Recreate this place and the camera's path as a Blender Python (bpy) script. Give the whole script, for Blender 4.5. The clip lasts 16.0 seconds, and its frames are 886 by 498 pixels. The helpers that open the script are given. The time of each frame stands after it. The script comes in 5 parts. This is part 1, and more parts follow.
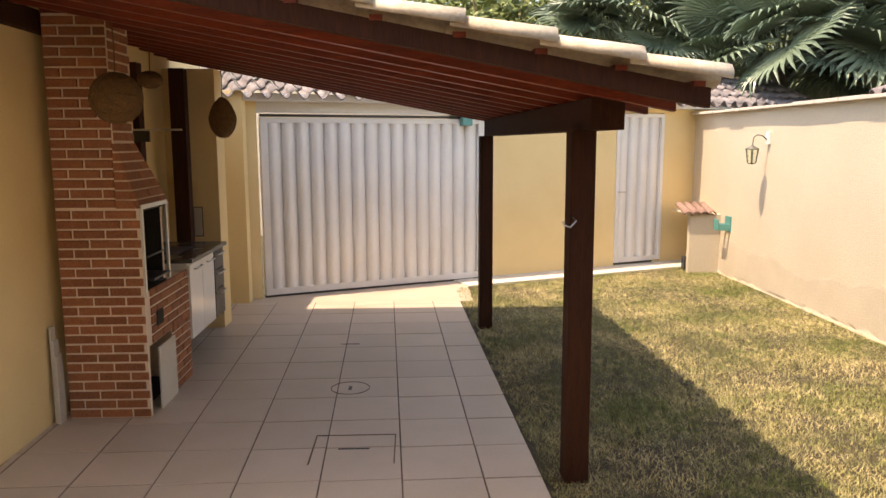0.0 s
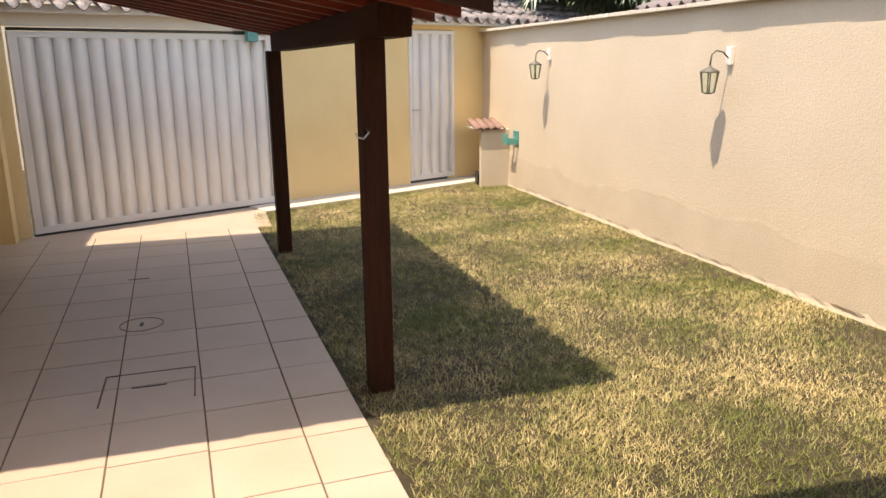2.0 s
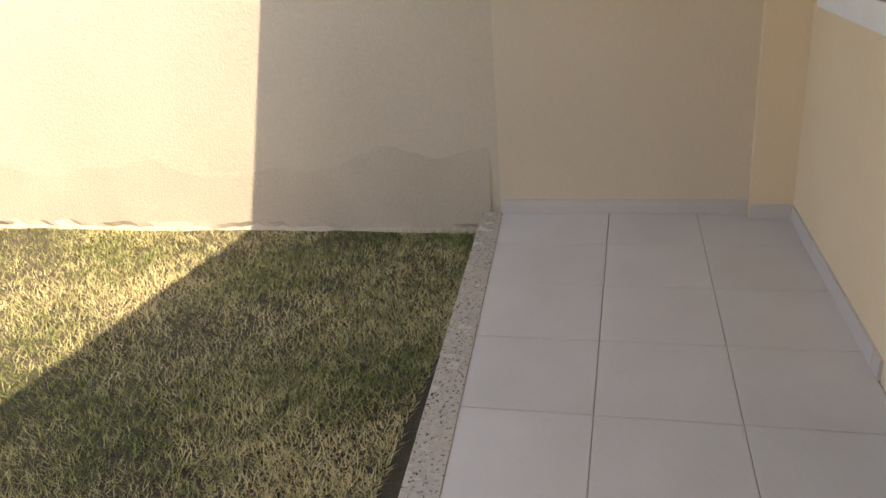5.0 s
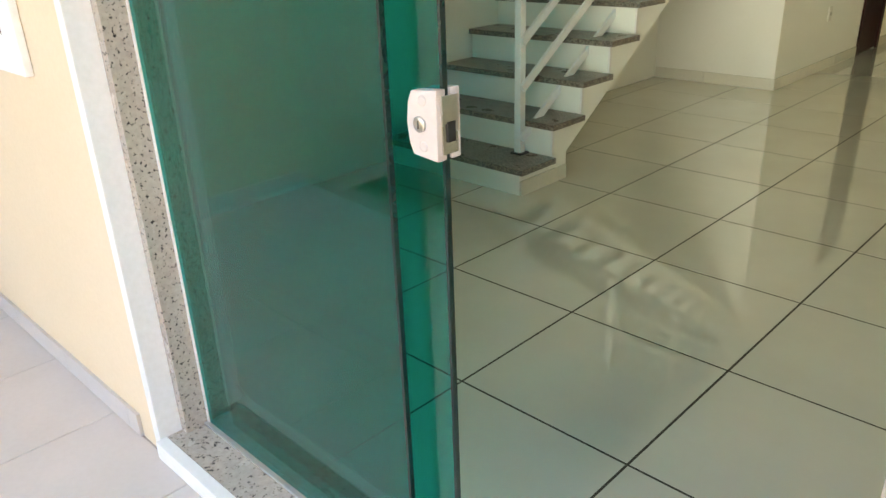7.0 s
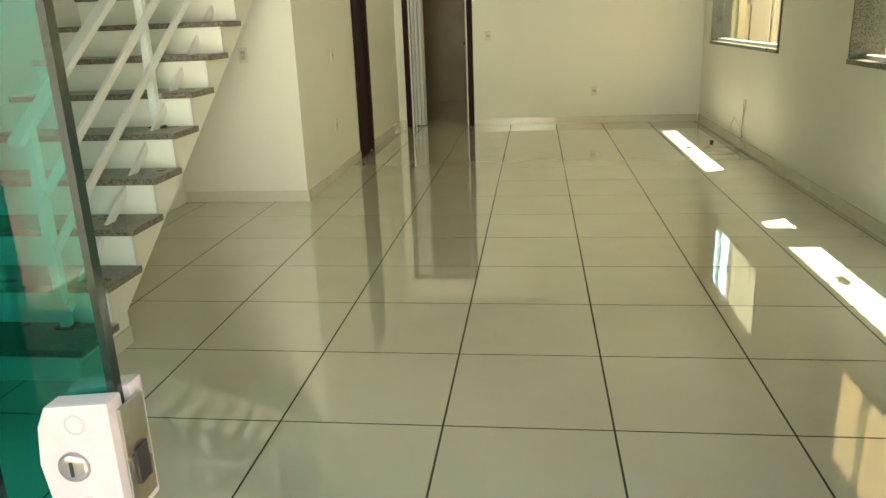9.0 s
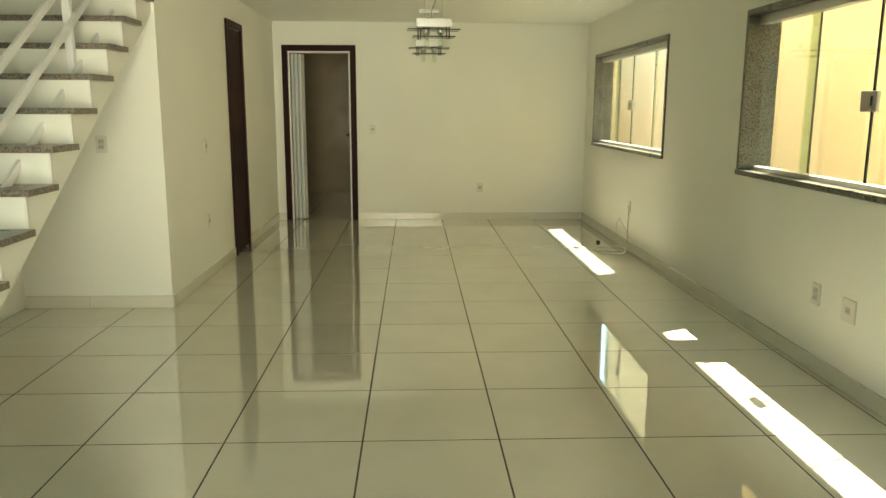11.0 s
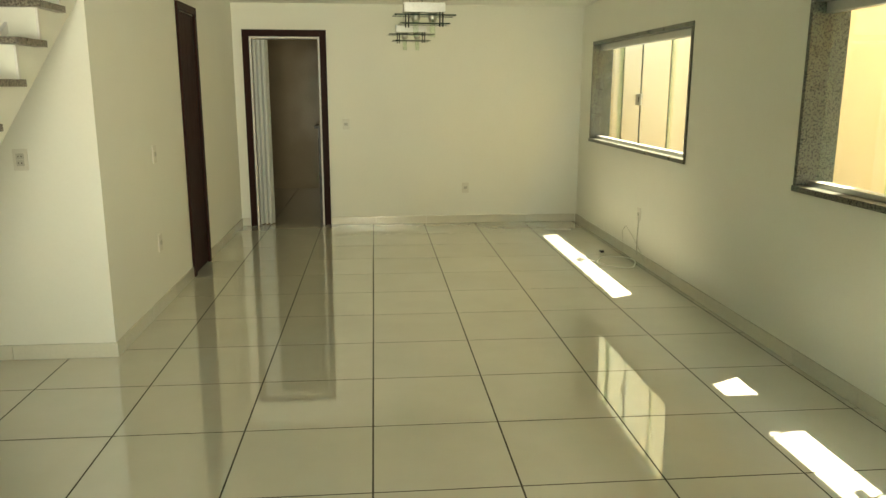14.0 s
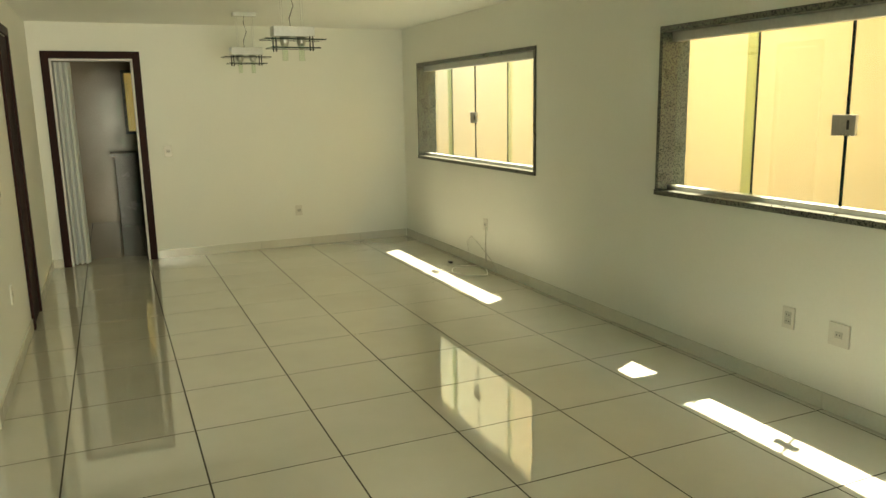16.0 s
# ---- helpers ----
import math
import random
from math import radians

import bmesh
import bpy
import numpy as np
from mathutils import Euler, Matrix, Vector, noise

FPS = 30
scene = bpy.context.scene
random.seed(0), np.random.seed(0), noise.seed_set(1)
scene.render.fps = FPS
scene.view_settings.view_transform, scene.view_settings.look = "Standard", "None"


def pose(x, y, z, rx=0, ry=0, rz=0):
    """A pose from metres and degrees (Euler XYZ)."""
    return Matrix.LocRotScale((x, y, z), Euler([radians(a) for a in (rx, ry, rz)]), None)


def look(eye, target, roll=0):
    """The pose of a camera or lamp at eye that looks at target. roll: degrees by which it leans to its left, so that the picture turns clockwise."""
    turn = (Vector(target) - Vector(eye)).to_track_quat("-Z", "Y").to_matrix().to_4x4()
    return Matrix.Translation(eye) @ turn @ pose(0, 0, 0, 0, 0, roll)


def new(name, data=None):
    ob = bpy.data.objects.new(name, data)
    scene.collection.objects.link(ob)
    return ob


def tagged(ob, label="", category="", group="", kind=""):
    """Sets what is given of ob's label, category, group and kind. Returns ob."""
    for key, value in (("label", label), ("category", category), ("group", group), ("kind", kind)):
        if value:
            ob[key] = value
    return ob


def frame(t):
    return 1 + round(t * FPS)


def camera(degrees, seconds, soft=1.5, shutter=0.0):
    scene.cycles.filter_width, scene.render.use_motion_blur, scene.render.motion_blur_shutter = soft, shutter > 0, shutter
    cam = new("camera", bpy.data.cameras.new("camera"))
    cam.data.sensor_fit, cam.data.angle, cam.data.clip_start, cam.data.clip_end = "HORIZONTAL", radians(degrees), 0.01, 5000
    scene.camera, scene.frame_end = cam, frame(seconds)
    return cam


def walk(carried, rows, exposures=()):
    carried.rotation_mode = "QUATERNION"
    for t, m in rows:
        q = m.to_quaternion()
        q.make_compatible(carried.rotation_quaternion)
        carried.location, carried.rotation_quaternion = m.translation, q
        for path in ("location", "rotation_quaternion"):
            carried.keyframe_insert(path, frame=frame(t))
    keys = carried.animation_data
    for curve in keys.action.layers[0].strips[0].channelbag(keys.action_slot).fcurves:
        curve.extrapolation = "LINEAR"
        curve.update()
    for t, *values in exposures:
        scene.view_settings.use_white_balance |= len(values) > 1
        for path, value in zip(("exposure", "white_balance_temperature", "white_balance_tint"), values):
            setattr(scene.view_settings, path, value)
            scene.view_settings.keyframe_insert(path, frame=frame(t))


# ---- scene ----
cam = camera(61.3, 16.0)
PATH = [
    (0, (-0.48, 0.293, 1.653), (-0.404, 2.271, 1.369), -0.2),
    (0.5, (-0.47, 0.318, 1.63), (-0.259, 2.283, 1.325), -0.3),
    (1, (-0.46, 0.333, 1.623), (-0.127, 2.274, 1.275), -0.4),
    (1.5, (-0.451, 0.345, 1.603), (0.002, 2.249, 1.196), -0.4),
    (2, (-0.443, 0.348, 1.587), (0.14, 2.199, 1.104), -0.6),
    (2.5, (-0.427, 0.35, 1.582), (0.309, 2.122, 1.016), -0.8),
    (3, (-0.418, 0.339, 1.57), (0.504, 1.995, 0.93), -1.0),
    (3.2, (-0.427, 0.331, 1.58), (0.583, 1.924, 0.914), -0.9),
    (5.3, (0.021, 0.224, 1.311), (1.84, 0.474, 0.518), -4.4),
    (5.5, (0.025, 0.185, 1.303), (1.849, 0.28, 0.49), -3.6),
    (6, (0.074, 0.21, 1.265), (1.846, -0.235, 0.451), -2.7),
    (6.5, (0.21, 0.167, 1.28), (1.782, -0.751, 0.451), -2.5),
    (7, (0.351, 0.118, 1.276), (1.645, -1.178, 0.472), -2.2),
    (7.5, (0.502, 0.082, 1.27), (1.492, -1.481, 0.511), -2.3),
    (8, (0.626, 0.053, 1.29), (1.319, -1.683, 0.58), -2.4),
    (8.5, (0.719, -0.046, 1.296), (1.161, -1.884, 0.645), -2.3),
    (9, (0.788, -0.175, 1.312), (1.034, -2.072, 0.728), -2.2),
    (9.5, (0.843, -0.293, 1.327), (0.942, -2.222, 0.809), -1.8),
    (10, (0.905, -0.37, 1.356), (0.895, -2.317, 0.898), -1.4),
    (10.2, (0.917, -0.405, 1.357), (0.874, -2.357, 0.923), -1.2),
    (12.3, (0.819, -1.136, 1.38), (0.746, -3.105, 1.037), 1.1),
    (12.5, (0.825, -1.213, 1.42), (0.76, -3.182, 1.072), 0.9),
    (13, (0.856, -1.34, 1.479), (0.788, -3.305, 1.113), 0.8),
    (13.5, (0.939, -1.467, 1.493), (0.834, -3.425, 1.099), 0.5),
    (14, (1.071, -1.529, 1.495), (0.894, -3.476, 1.075), 0.1),
    (14.5, (1.275, -1.5, 1.5), (0.996, -3.433, 1.067), -0.2),
    (15, (1.475, -1.518, 1.507), (1.057, -3.427, 1.079), -0.6),
    (15.5, (1.696, -1.6, 1.533), (1.109, -3.468, 1.128), -0.9),
    (16, (1.919, -1.649, 1.538), (1.131, -3.447, 1.156), -1.1),
]
walk(cam, [(t, look(eye, target, roll)) for t, eye, target, roll in PATH],
     exposures=[(0.0, 1.85, 9300, 17), (3.2, 1.55, 8300, 13), (5.3, 2.6, 8300, 11), (6.0, 3.3, 8500, 11), (6.5, 3.6, 8000, 8), (7.0, 3.9, 7500, 8), (8.0, 4.15, 7500, 8), (9.0, 4.05, 7800, 4), (9.5, 3.95, 7900, 3), (13.5, 4.0, 8000, 2), (16.0, 3.84, 8000, 2)])

# ---- sky and sun ----
SUN_WAY = Vector((0.40, 0.20, -1.0)).normalized()
world = bpy.data.worlds.new("sky")
scene.world = world
world.use_nodes = True
wn = world.node_tree
sky = wn.nodes.new("ShaderNodeTexSky")
sky.sky_type = "NISHITA"
sky.sun_disc = False
sky.sun_elevation = math.asin(-SUN_WAY.z)
sky.sun_rotation = math.atan2(-SUN_WAY.x, -SUN_WAY.y)
wn.nodes["Background"].inputs["Strength"].default_value = 0.15
wn.links.new(sky.outputs["Color"], wn.nodes["Background"].inputs["Color"])
sun = new("sun", bpy.data.lights.new("sun", "SUN"))
sun.data.energy, sun.data.angle, sun.data.color = 2.1, radians(0.6), (1.0, 0.95, 0.87)
sun.matrix_world = look((0, 0, 12), Vector((0, 0, 12)) + SUN_WAY)
# added fill lamp inside the open entrance, standing in for the yard's daylight
entry = new("entrance_fill", bpy.data.lights.new("entrance_fill", "AREA"))
entry.data.shape, entry.data.size, entry.data.size_y = "RECTANGLE", 1.35, 1.95
entry.data.energy, entry.data.color, entry.data.spread = 1.5, (1.0, 0.98, 0.88), radians(64)
entry.matrix_world = look((1.15, -0.90, 1.12), (2.1, -9.0, 1.85))


# ---- materials ----
def material(name, a, b, scale=6.0, rough=0.6, metal=0.0, bump=0.15, fine=60.0, stretch=(1, 1, 1), stain=0.35, piece=0.0, spec=0.5, rough_var=0.1):
    """Two colours mixed by coarse and fine noise, in object metres, with a fine relief."""
    m = bpy.data.materials.new(name)
    m.use_nodes = True
    nt, nodes = m.node_tree, m.node_tree.nodes
    link = nt.links.new
    p = nodes["Principled BSDF"]
    co = nodes.new("ShaderNodeTexCoord")
    mp = nodes.new("ShaderNodeMapping")
    mp.inputs["Scale"].default_value = stretch
    geo = nodes.new("ShaderNodeNewGeometry")
    link(geo.outputs["Position"], mp.inputs["Vector"])
    big = nodes.new("ShaderNodeTexNoise")
    big.inputs["Scale"].default_value, big.inputs["Detail"].default_value = scale, 5
    small = nodes.new("ShaderNodeTexNoise")
    small.inputs["Scale"].default_value, small.inputs["Detail"].default_value = fine, 3
    link(mp.outputs["Vector"], big.inputs["Vector"])
    link(mp.outputs["Vector"], small.inputs["Vector"])
    add = nodes.new("ShaderNodeMath")
    add.operation = "MULTIPLY_ADD"
    link(small.outputs["Fac"], add.inputs[0])
    add.inputs[1].default_value = 1 - stain
    sc = nodes.new("ShaderNodeMath")
    sc.operation = "MULTIPLY"
    link(big.outputs["Fac"], sc.inputs[0])
    sc.inputs[1].default_value = stain
    link(sc.outputs[0], add.inputs[2])
    ramp = nodes.new("ShaderNodeValToRGB")
    ramp.color_ramp.elements[0].position, ramp.color_ramp.elements[1].position = 0.32, 0.68
    ramp.color_ramp.elements[0].color, ramp.color_ramp.elements[1].color = (*a, 1), (*b, 1)
    link(add.outputs[0], ramp.inputs["Fac"])
    colour = ramp.outputs["Color"]
    if piece:
        info = nodes.new("ShaderNodeObjectInfo")
        rng = nodes.new("ShaderNodeMapRange")
        rng.inputs["To Min"].default_value, rng.inputs["To Max"].default_value = 1 - piece, 1 + piece
        link(info.outputs["Random"], rng.inputs["Value"])
        hsv = nodes.new("ShaderNodeHueSaturation")
        link(rng.outputs["Result"], hsv.inputs["Value"])
        link(colour, hsv.inputs["Color"])
        colour = hsv.outputs["Color"]
    link(colour, p.inputs["Base Color"])
    rr = nodes.new("ShaderNodeMapRange")
    rr.inputs["To Min"].default_value, rr.inputs["To Max"].default_value = max(rough - rough_var, 0.02), min(rough + rough_var, 1)
    link(big.outputs["Fac"], rr.inputs["Value"])
    link(rr.outputs["Result"], p.inputs["Roughness"])
    p.inputs["Metallic"].default_value = metal
    p.inputs["Specular IOR Level"].default_value = spec
    if bump:
        bp = nodes.new("ShaderNodeBump")
        bp.inputs["Strength"].default_value, bp.inputs["Distance"].default_value = bump, 0.01
        link(add.outputs[0], bp.inputs["Height"])
        link(bp.outputs["Normal"], p.inputs["Normal"])
    return m


def glass(name, tint, gloss=0.02):
    m = bpy.data.materials.new(name)
    m.use_nodes = True
    nt, nodes = m.node_tree, m.node_tree.nodes
    nodes.remove(nodes["Principled BSDF"])
    tr = nodes.new("ShaderNodeBsdfTransparent")
    tr.inputs["Color"].default_value = (*tint, 1)
    gl = nodes.new("ShaderNodeBsdfGlossy")
    gl.inputs["Roughness"].default_value = gloss
    lw = nodes.new("ShaderNodeLayerWeight")
    lw.inputs["Blend"].default_value = 0.5
    pw = nodes.new("ShaderNodeMath")
    pw.operation, pw.inputs[1].default_value = "POWER", 4.5
    nt.links.new(lw.outputs["Facing"], pw.inputs[0])
    fr = nodes.new("ShaderNodeMath")
    fr.operation, fr.inputs[1].default_value, fr.inputs[2].default_value = "MULTIPLY_ADD", 0.9, 0.058
    nt.links.new(pw.outputs[0], fr.inputs[0])
    mix = nodes.new("ShaderNodeMixShader")
    nt.links.new(fr.outputs[0], mix.inputs[0])
    nt.links.new(tr.outputs[0], mix.inputs[1])
    nt.links.new(gl.outputs[0], mix.inputs[2])
    nt.links.new(mix.outputs[0], nodes["Material Output"].inputs["Surface"])
    return m


def granite(name, light, dark, scale=110, cut=(0.31, 0.42), rough=0.25):
    m = material(name, light, tuple(c * 0.75 for c in light), 9, rough, bump=0.05, fine=70)
    nt, nodes = m.node_tree, m.node_tree.nodes
    vor = nodes.new("ShaderNodeTexNoise")
    vor.inputs["Scale"].default_value, vor.inputs["Detail"].default_value = scale, 2
    geo = nodes.new("ShaderNodeNewGeometry")
    nt.links.new(geo.outputs["Position"], vor.inputs["Vector"])
    rp = nodes.new("ShaderNodeValToRGB")
    rp.color_ramp.elements[0].position, rp.color_ramp.elements[1].position = cut
    nt.links.new(vor.outputs["Fac"], rp.inputs["Fac"])
    mix = nodes.new("ShaderNodeMix")
    mix.data_type = "RGBA"
    base = nodes["Principled BSDF"].inputs["Base Color"].links[0].from_socket
    nt.links.new(rp.outputs["Color"], mix.inputs["Factor"])
    mix.inputs["A"].default_value = (*dark, 1)
    nt.links.new(base, mix.inputs["B"])
    nt.links.new(mix.outputs["Result"], nodes["Principled BSDF"].inputs["Base Color"])
    return m


M_YELLOW = material("yellow_plaster", (0.78, 0.58, 0.29), (0.84, 0.65, 0.35), 2.2, 0.85, bump=0.25, fine=90, stain=0.6)
M_CREAM = material("cream_plaster", (0.53, 0.445, 0.34), (0.60, 0.515, 0.405), 1.6, 0.9, bump=0.55, fine=75, stain=0.45)
# darker copy of M_YELLOW: the passage's lower brightness is put into the colour
M_PASSAGE = material("toned_down_yellow_plaster", (0.56, 0.42, 0.25), (0.62, 0.47, 0.29), 1.8, 0.85, bump=0.2, fine=80, stain=0.6)
# lighter copy of M_CREAM: the light's drift to peach is put into the colour
M_EASTPORCH = material("cream_plaster_shaded_stretch", (0.61, 0.505, 0.37), (0.67, 0.56, 0.415), 1.5, 0.88, bump=0.12, fine=80, stain=0.6)
M_PATCH = material("bare_render", (0.47, 0.39, 0.30), (0.56, 0.48, 0.375), 3.0, 0.95, bump=0.5, fine=70, stain=0.5)
M_PORCH = material("peach_plaster", (0.72, 0.57, 0.38), (0.78, 0.63, 0.44), 1.5, 0.85, bump=0.1, fine=80, stain=0.6)
M_WHITE = material("white_wall_paint", (0.82, 0.82, 0.74), (0.86, 0.86, 0.78), 1.2, 0.6, bump=0.12, fine=60, stain=0.7)
M_CEIL = material("white_ceiling_paint", (0.84, 0.84, 0.77), (0.87, 0.87, 0.80), 1.0, 0.45, bump=0.06, fine=40, stain=0.7)
M_TRIM = material("white_trim_paint", (0.76, 0.74, 0.70), (0.82, 0.80, 0.77), 5, 0.55, bump=0.1)
M_GATE = material("white_gate_enamel", (0.72, 0.70, 0.67), (0.80, 0.78, 0.75), 2.5, 0.42, bump=0.06, stain=0.8)
M_STEEL = material("white_painted_steel", (0.74, 0.75, 0.74), (0.80, 0.81, 0.80), 5, 0.35, bump=0.03)
M_WOOD = material("dark_stained_timber", (0.026, 0.009, 0.005), (0.060, 0.021, 0.011), 5, 0.8, spec=0.2, bump=0.3, fine=30, stretch=(6, 6, 0.6), stain=0.5)
M_RAFTER = material("red_brown_rafter_timber", (0.09, 0.012, 0.004), (0.24, 0.034, 0.010), 4, 0.5, bump=0.25, fine=30, stretch=(0.6, 6, 6), stain=0.5)
M_DOORWOOD = material("mahogany_door_wood", (0.018, 0.005, 0.004), (0.034, 0.009, 0.006), 4, 0.5, spec=0.12, bump=0.12, fine=40, stretch=(6, 6, 0.5))
M_BRICK = material("red_brick", (0.22, 0.07, 0.028), (0.38, 0.145, 0.065), 14, 0.75, bump=0.4, fine=90, piece=0.22)
M_MORTAR = material("pale_mortar", (0.70, 0.55, 0.42), (0.80, 0.66, 0.53), 12, 0.9, bump=0.4, fine=120)
M_SOOT = material("sooty_black_lining", (0.012, 0.011, 0.010), (0.03, 0.027, 0.024), 10, 0.9, bump=0.3)
M_YARDTILE = material("beige_yard_tile", (0.46, 0.37, 0.29), (0.54, 0.44, 0.36), 3, 0.42, bump=0.06, fine=60, piece=0.05, stain=0.7)
M_YARDJOINT = material("dirty_joint", (0.10, 0.075, 0.055), (0.20, 0.15, 0.11), 20, 0.95, bump=0.4)
M_PORCHTILE = material("grey_porch_tile", (0.53, 0.48, 0.44), (0.59, 0.54, 0.50), 4, 0.42, bump=0.05, piece=0.03, stain=0.7)
M_PORCHJOINT = material("grey_joint", (0.30, 0.27, 0.25), (0.44, 0.40, 0.37), 3, 0.9)
M_FLOORTILE = material("polished_ivory_tile", (0.62, 0.60, 0.50), (0.67, 0.65, 0.55), 2.5, 0.045, bump=0, fine=9, piece=0.02, stain=0.8, rough_var=0.02, spec=0.9)
_p = M_FLOORTILE.node_tree.nodes["Principled BSDF"]
_p.inputs["Coat Weight"].default_value, _p.inputs["Coat Roughness"].default_value, _p.inputs["Coat IOR"].default_value = 1.0, 0.03, 1.65
M_FLOORJOINT = material("dark_floor_joint", (0.035, 0.03, 0.02), (0.06, 0.05, 0.035), 20, 0.9)
M_BASE = material("ivory_tile_baseboard", (0.68, 0.66, 0.56), (0.73, 0.71, 0.61), 5, 0.2, bump=0.03, piece=0.04)
M_CONCRETE = material("pale_concrete", (0.52, 0.47, 0.40), (0.62, 0.57, 0.50), 4, 0.9, bump=0.4, fine=80)
M_SOIL = material("dry_soil_thatch", (0.018, 0.014, 0.007), (0.075, 0.058, 0.03), 9, 0.95, bump=0.9, fine=160, stain=0.5)
M_GRANITE = granite("speckled_granite", (0.50, 0.43, 0.36), (0.03, 0.025, 0.025))
M_GRANITE_DARK = granite("dark_granite", (0.16, 0.15, 0.13), (0.02, 0.02, 0.02), 110, (0.42, 0.6))
M_TREAD = granite("grey_brown_granite", (0.30, 0.26, 0.21), (0.09, 0.075, 0.065), 120, (0.38, 0.6), 0.3)
M_WINGRANITE = granite("green_speckled_granite", (0.17, 0.175, 0.14), (0.025, 0.03, 0.025), 90, (0.40, 0.5), 0.3)
M_GLASS_DOOR = glass("green_tempered_glass", (0.13, 0.76, 0.72))
M_GLASS_RIM = glass("green_pane_rim", (0.90, 0.95, 0.86))
M_GLASS_WIN = glass("pale_window_glass", (0.92, 0.97, 0.90))
M_GLASS_EDGE = material("green_glass_edge", (0.004, 0.02, 0.016), (0.006, 0.03, 0.024), 5, 0.15, bump=0)
M_LOCK = material("cream_lock_enamel", (0.58, 0.50, 0.45), (0.64, 0.56, 0.50), 8, 0.3, bump=0.03)
M_CHROME = material("brushed_metal", (0.50, 0.49, 0.46), (0.62, 0.61, 0.58), 10, 0.3, metal=1.0, bump=0.03)
M_ALU = material("silver_aluminium", (0.55, 0.56, 0.54), (0.64, 0.65, 0.63), 10, 0.4, metal=0.7, bump=0.03)
M_BLACK = material("black_plastic", (0.015, 0.015, 0.015), (0.03, 0.03, 0.03), 8, 0.4, bump=0.05)
M_LANTERN = material("weathered_grey_metal", (0.09, 0.085, 0.07), (0.19, 0.175, 0.15), 20, 0.55, metal=0.3, bump=0.1)
M_PLASTIC = material("ivory_switch_plastic", (0.70, 0.68, 0.60), (0.74, 0.72, 0.64), 6, 0.35, bump=0)
M_CAB = material("glossy_white_laminate", (0.74, 0.73, 0.70), (0.80, 0.79, 0.76), 3, 0.18, bump=0.02)
M_CLAY = material("weathered_clay_tile", (0.36, 0.28, 0.21), (0.70, 0.62, 0.50), 7, 0.85, bump=0.5, fine=60, piece=0.15, stain=0.7)
M_WHITETILE = material("whitewashed_roof_tile", (0.07, 0.062, 0.066), (0.32, 0.28, 0.275), 6, 0.8, bump=0.4, fine=60, piece=0.12, stain=0.7)
M_BROWNTILE = material("brown_roof_tile", (0.12, 0.098, 0.10), (0.26, 0.22, 0.225), 6, 0.8, bump=0.4, piece=0.15)
M_REDTILE = material("faded_red_tile", (0.15, 0.085, 0.068), (0.33, 0.21, 0.175), 9, 0.85, bump=0.4, piece=0.15)
M_STRAW = material("woven_dark_straw", (0.09, 0.045, 0.018), (0.24, 0.13, 0.05), 30, 0.8, bump=0.6, fine=150)
M_LEAF = material("palm_leaf", (0.07, 0.115, 0.075), (0.25, 0.32, 0.23), 5, 0.38, bump=0.1, piece=0.2)
M_FOLIAGE = material("tree_foliage", (0.04, 0.075, 0.012), (0.26, 0.29, 0.08), 3, 0.6, bump=0)
M_BARK = material("palm_bark", (0.10, 0.075, 0.05), (0.20, 0.15, 0.10), 12, 0.9, bump=0.7)
M_GRASS = material("dry_green_grass", (0.13, 0.155, 0.026), (0.54, 0.44, 0.22), 1.3, 0.6, bump=0, fine=14, stain=0.6)
_nt = M_GRASS.node_tree
for _n in _nt.nodes:
    if _n.type == "VALTORGB":
        _n.color_ramp.elements[0].position, _n.color_ramp.elements[1].position = 0.40, 0.62
_geo, _hsv, _rng = _nt.nodes.new("ShaderNodeNewGeometry"), _nt.nodes.new("ShaderNodeHueSaturation"), _nt.nodes.new("ShaderNodeMapRange")
_rng.inputs["To Min"].default_value, _rng.inputs["To Max"].default_value = 0.55, 1.4
_nt.links.new(_geo.outputs["Random Per Island"], _rng.inputs["Value"])
_nt.links.new(_rng.outputs["Result"], _hsv.inputs["Value"])
_p = _nt.nodes["Principled BSDF"]
_nt.links.new(_p.inputs["Base Color"].links[0].from_socket, _hsv.inputs["Color"])
_nt.links.new(_hsv.outputs["Color"], _p.inputs["Base Color"])
M_TEAL = material("teal_plastic", (0.06, 0.25, 0.23), (0.10, 0.34, 0.31), 6, 0.4, bump=0)
M_CABLE = material("pale_cable_rubber", (0.50, 0.49, 0.42), (0.56, 0.55, 0.48), 6, 0.5, bump=0)
M_KTILE = material("kitchen_wall_tile", (0.36, 0.28, 0.17), (0.42, 0.33, 0.21), 4, 0.2, bump=0.02, piece=0.04)
M_FOLD = material("white_folding_vinyl", (0.70, 0.72, 0.70), (0.76, 0.78, 0.76), 5, 0.4, bump=0.03)


# ---- building helpers ----
def add_box(bm, x0, x1, y0, y1, z0, z1, m=None):
    vs = [bm.verts.new((x, y, z)) for z in (z0, z1) for y in (y0, y1) for x in (x0, x1)]
    for f in ((0, 2, 3, 1), (4, 5, 7, 6), (0, 1, 5, 4), (2, 6, 7, 3), (0, 4, 6, 2), (1, 3, 7, 5)):
        bm.faces.new([vs[i] for i in f])
    if m is not None:
        bmesh.ops.transform(bm, matrix=m, verts=vs)
    return vs


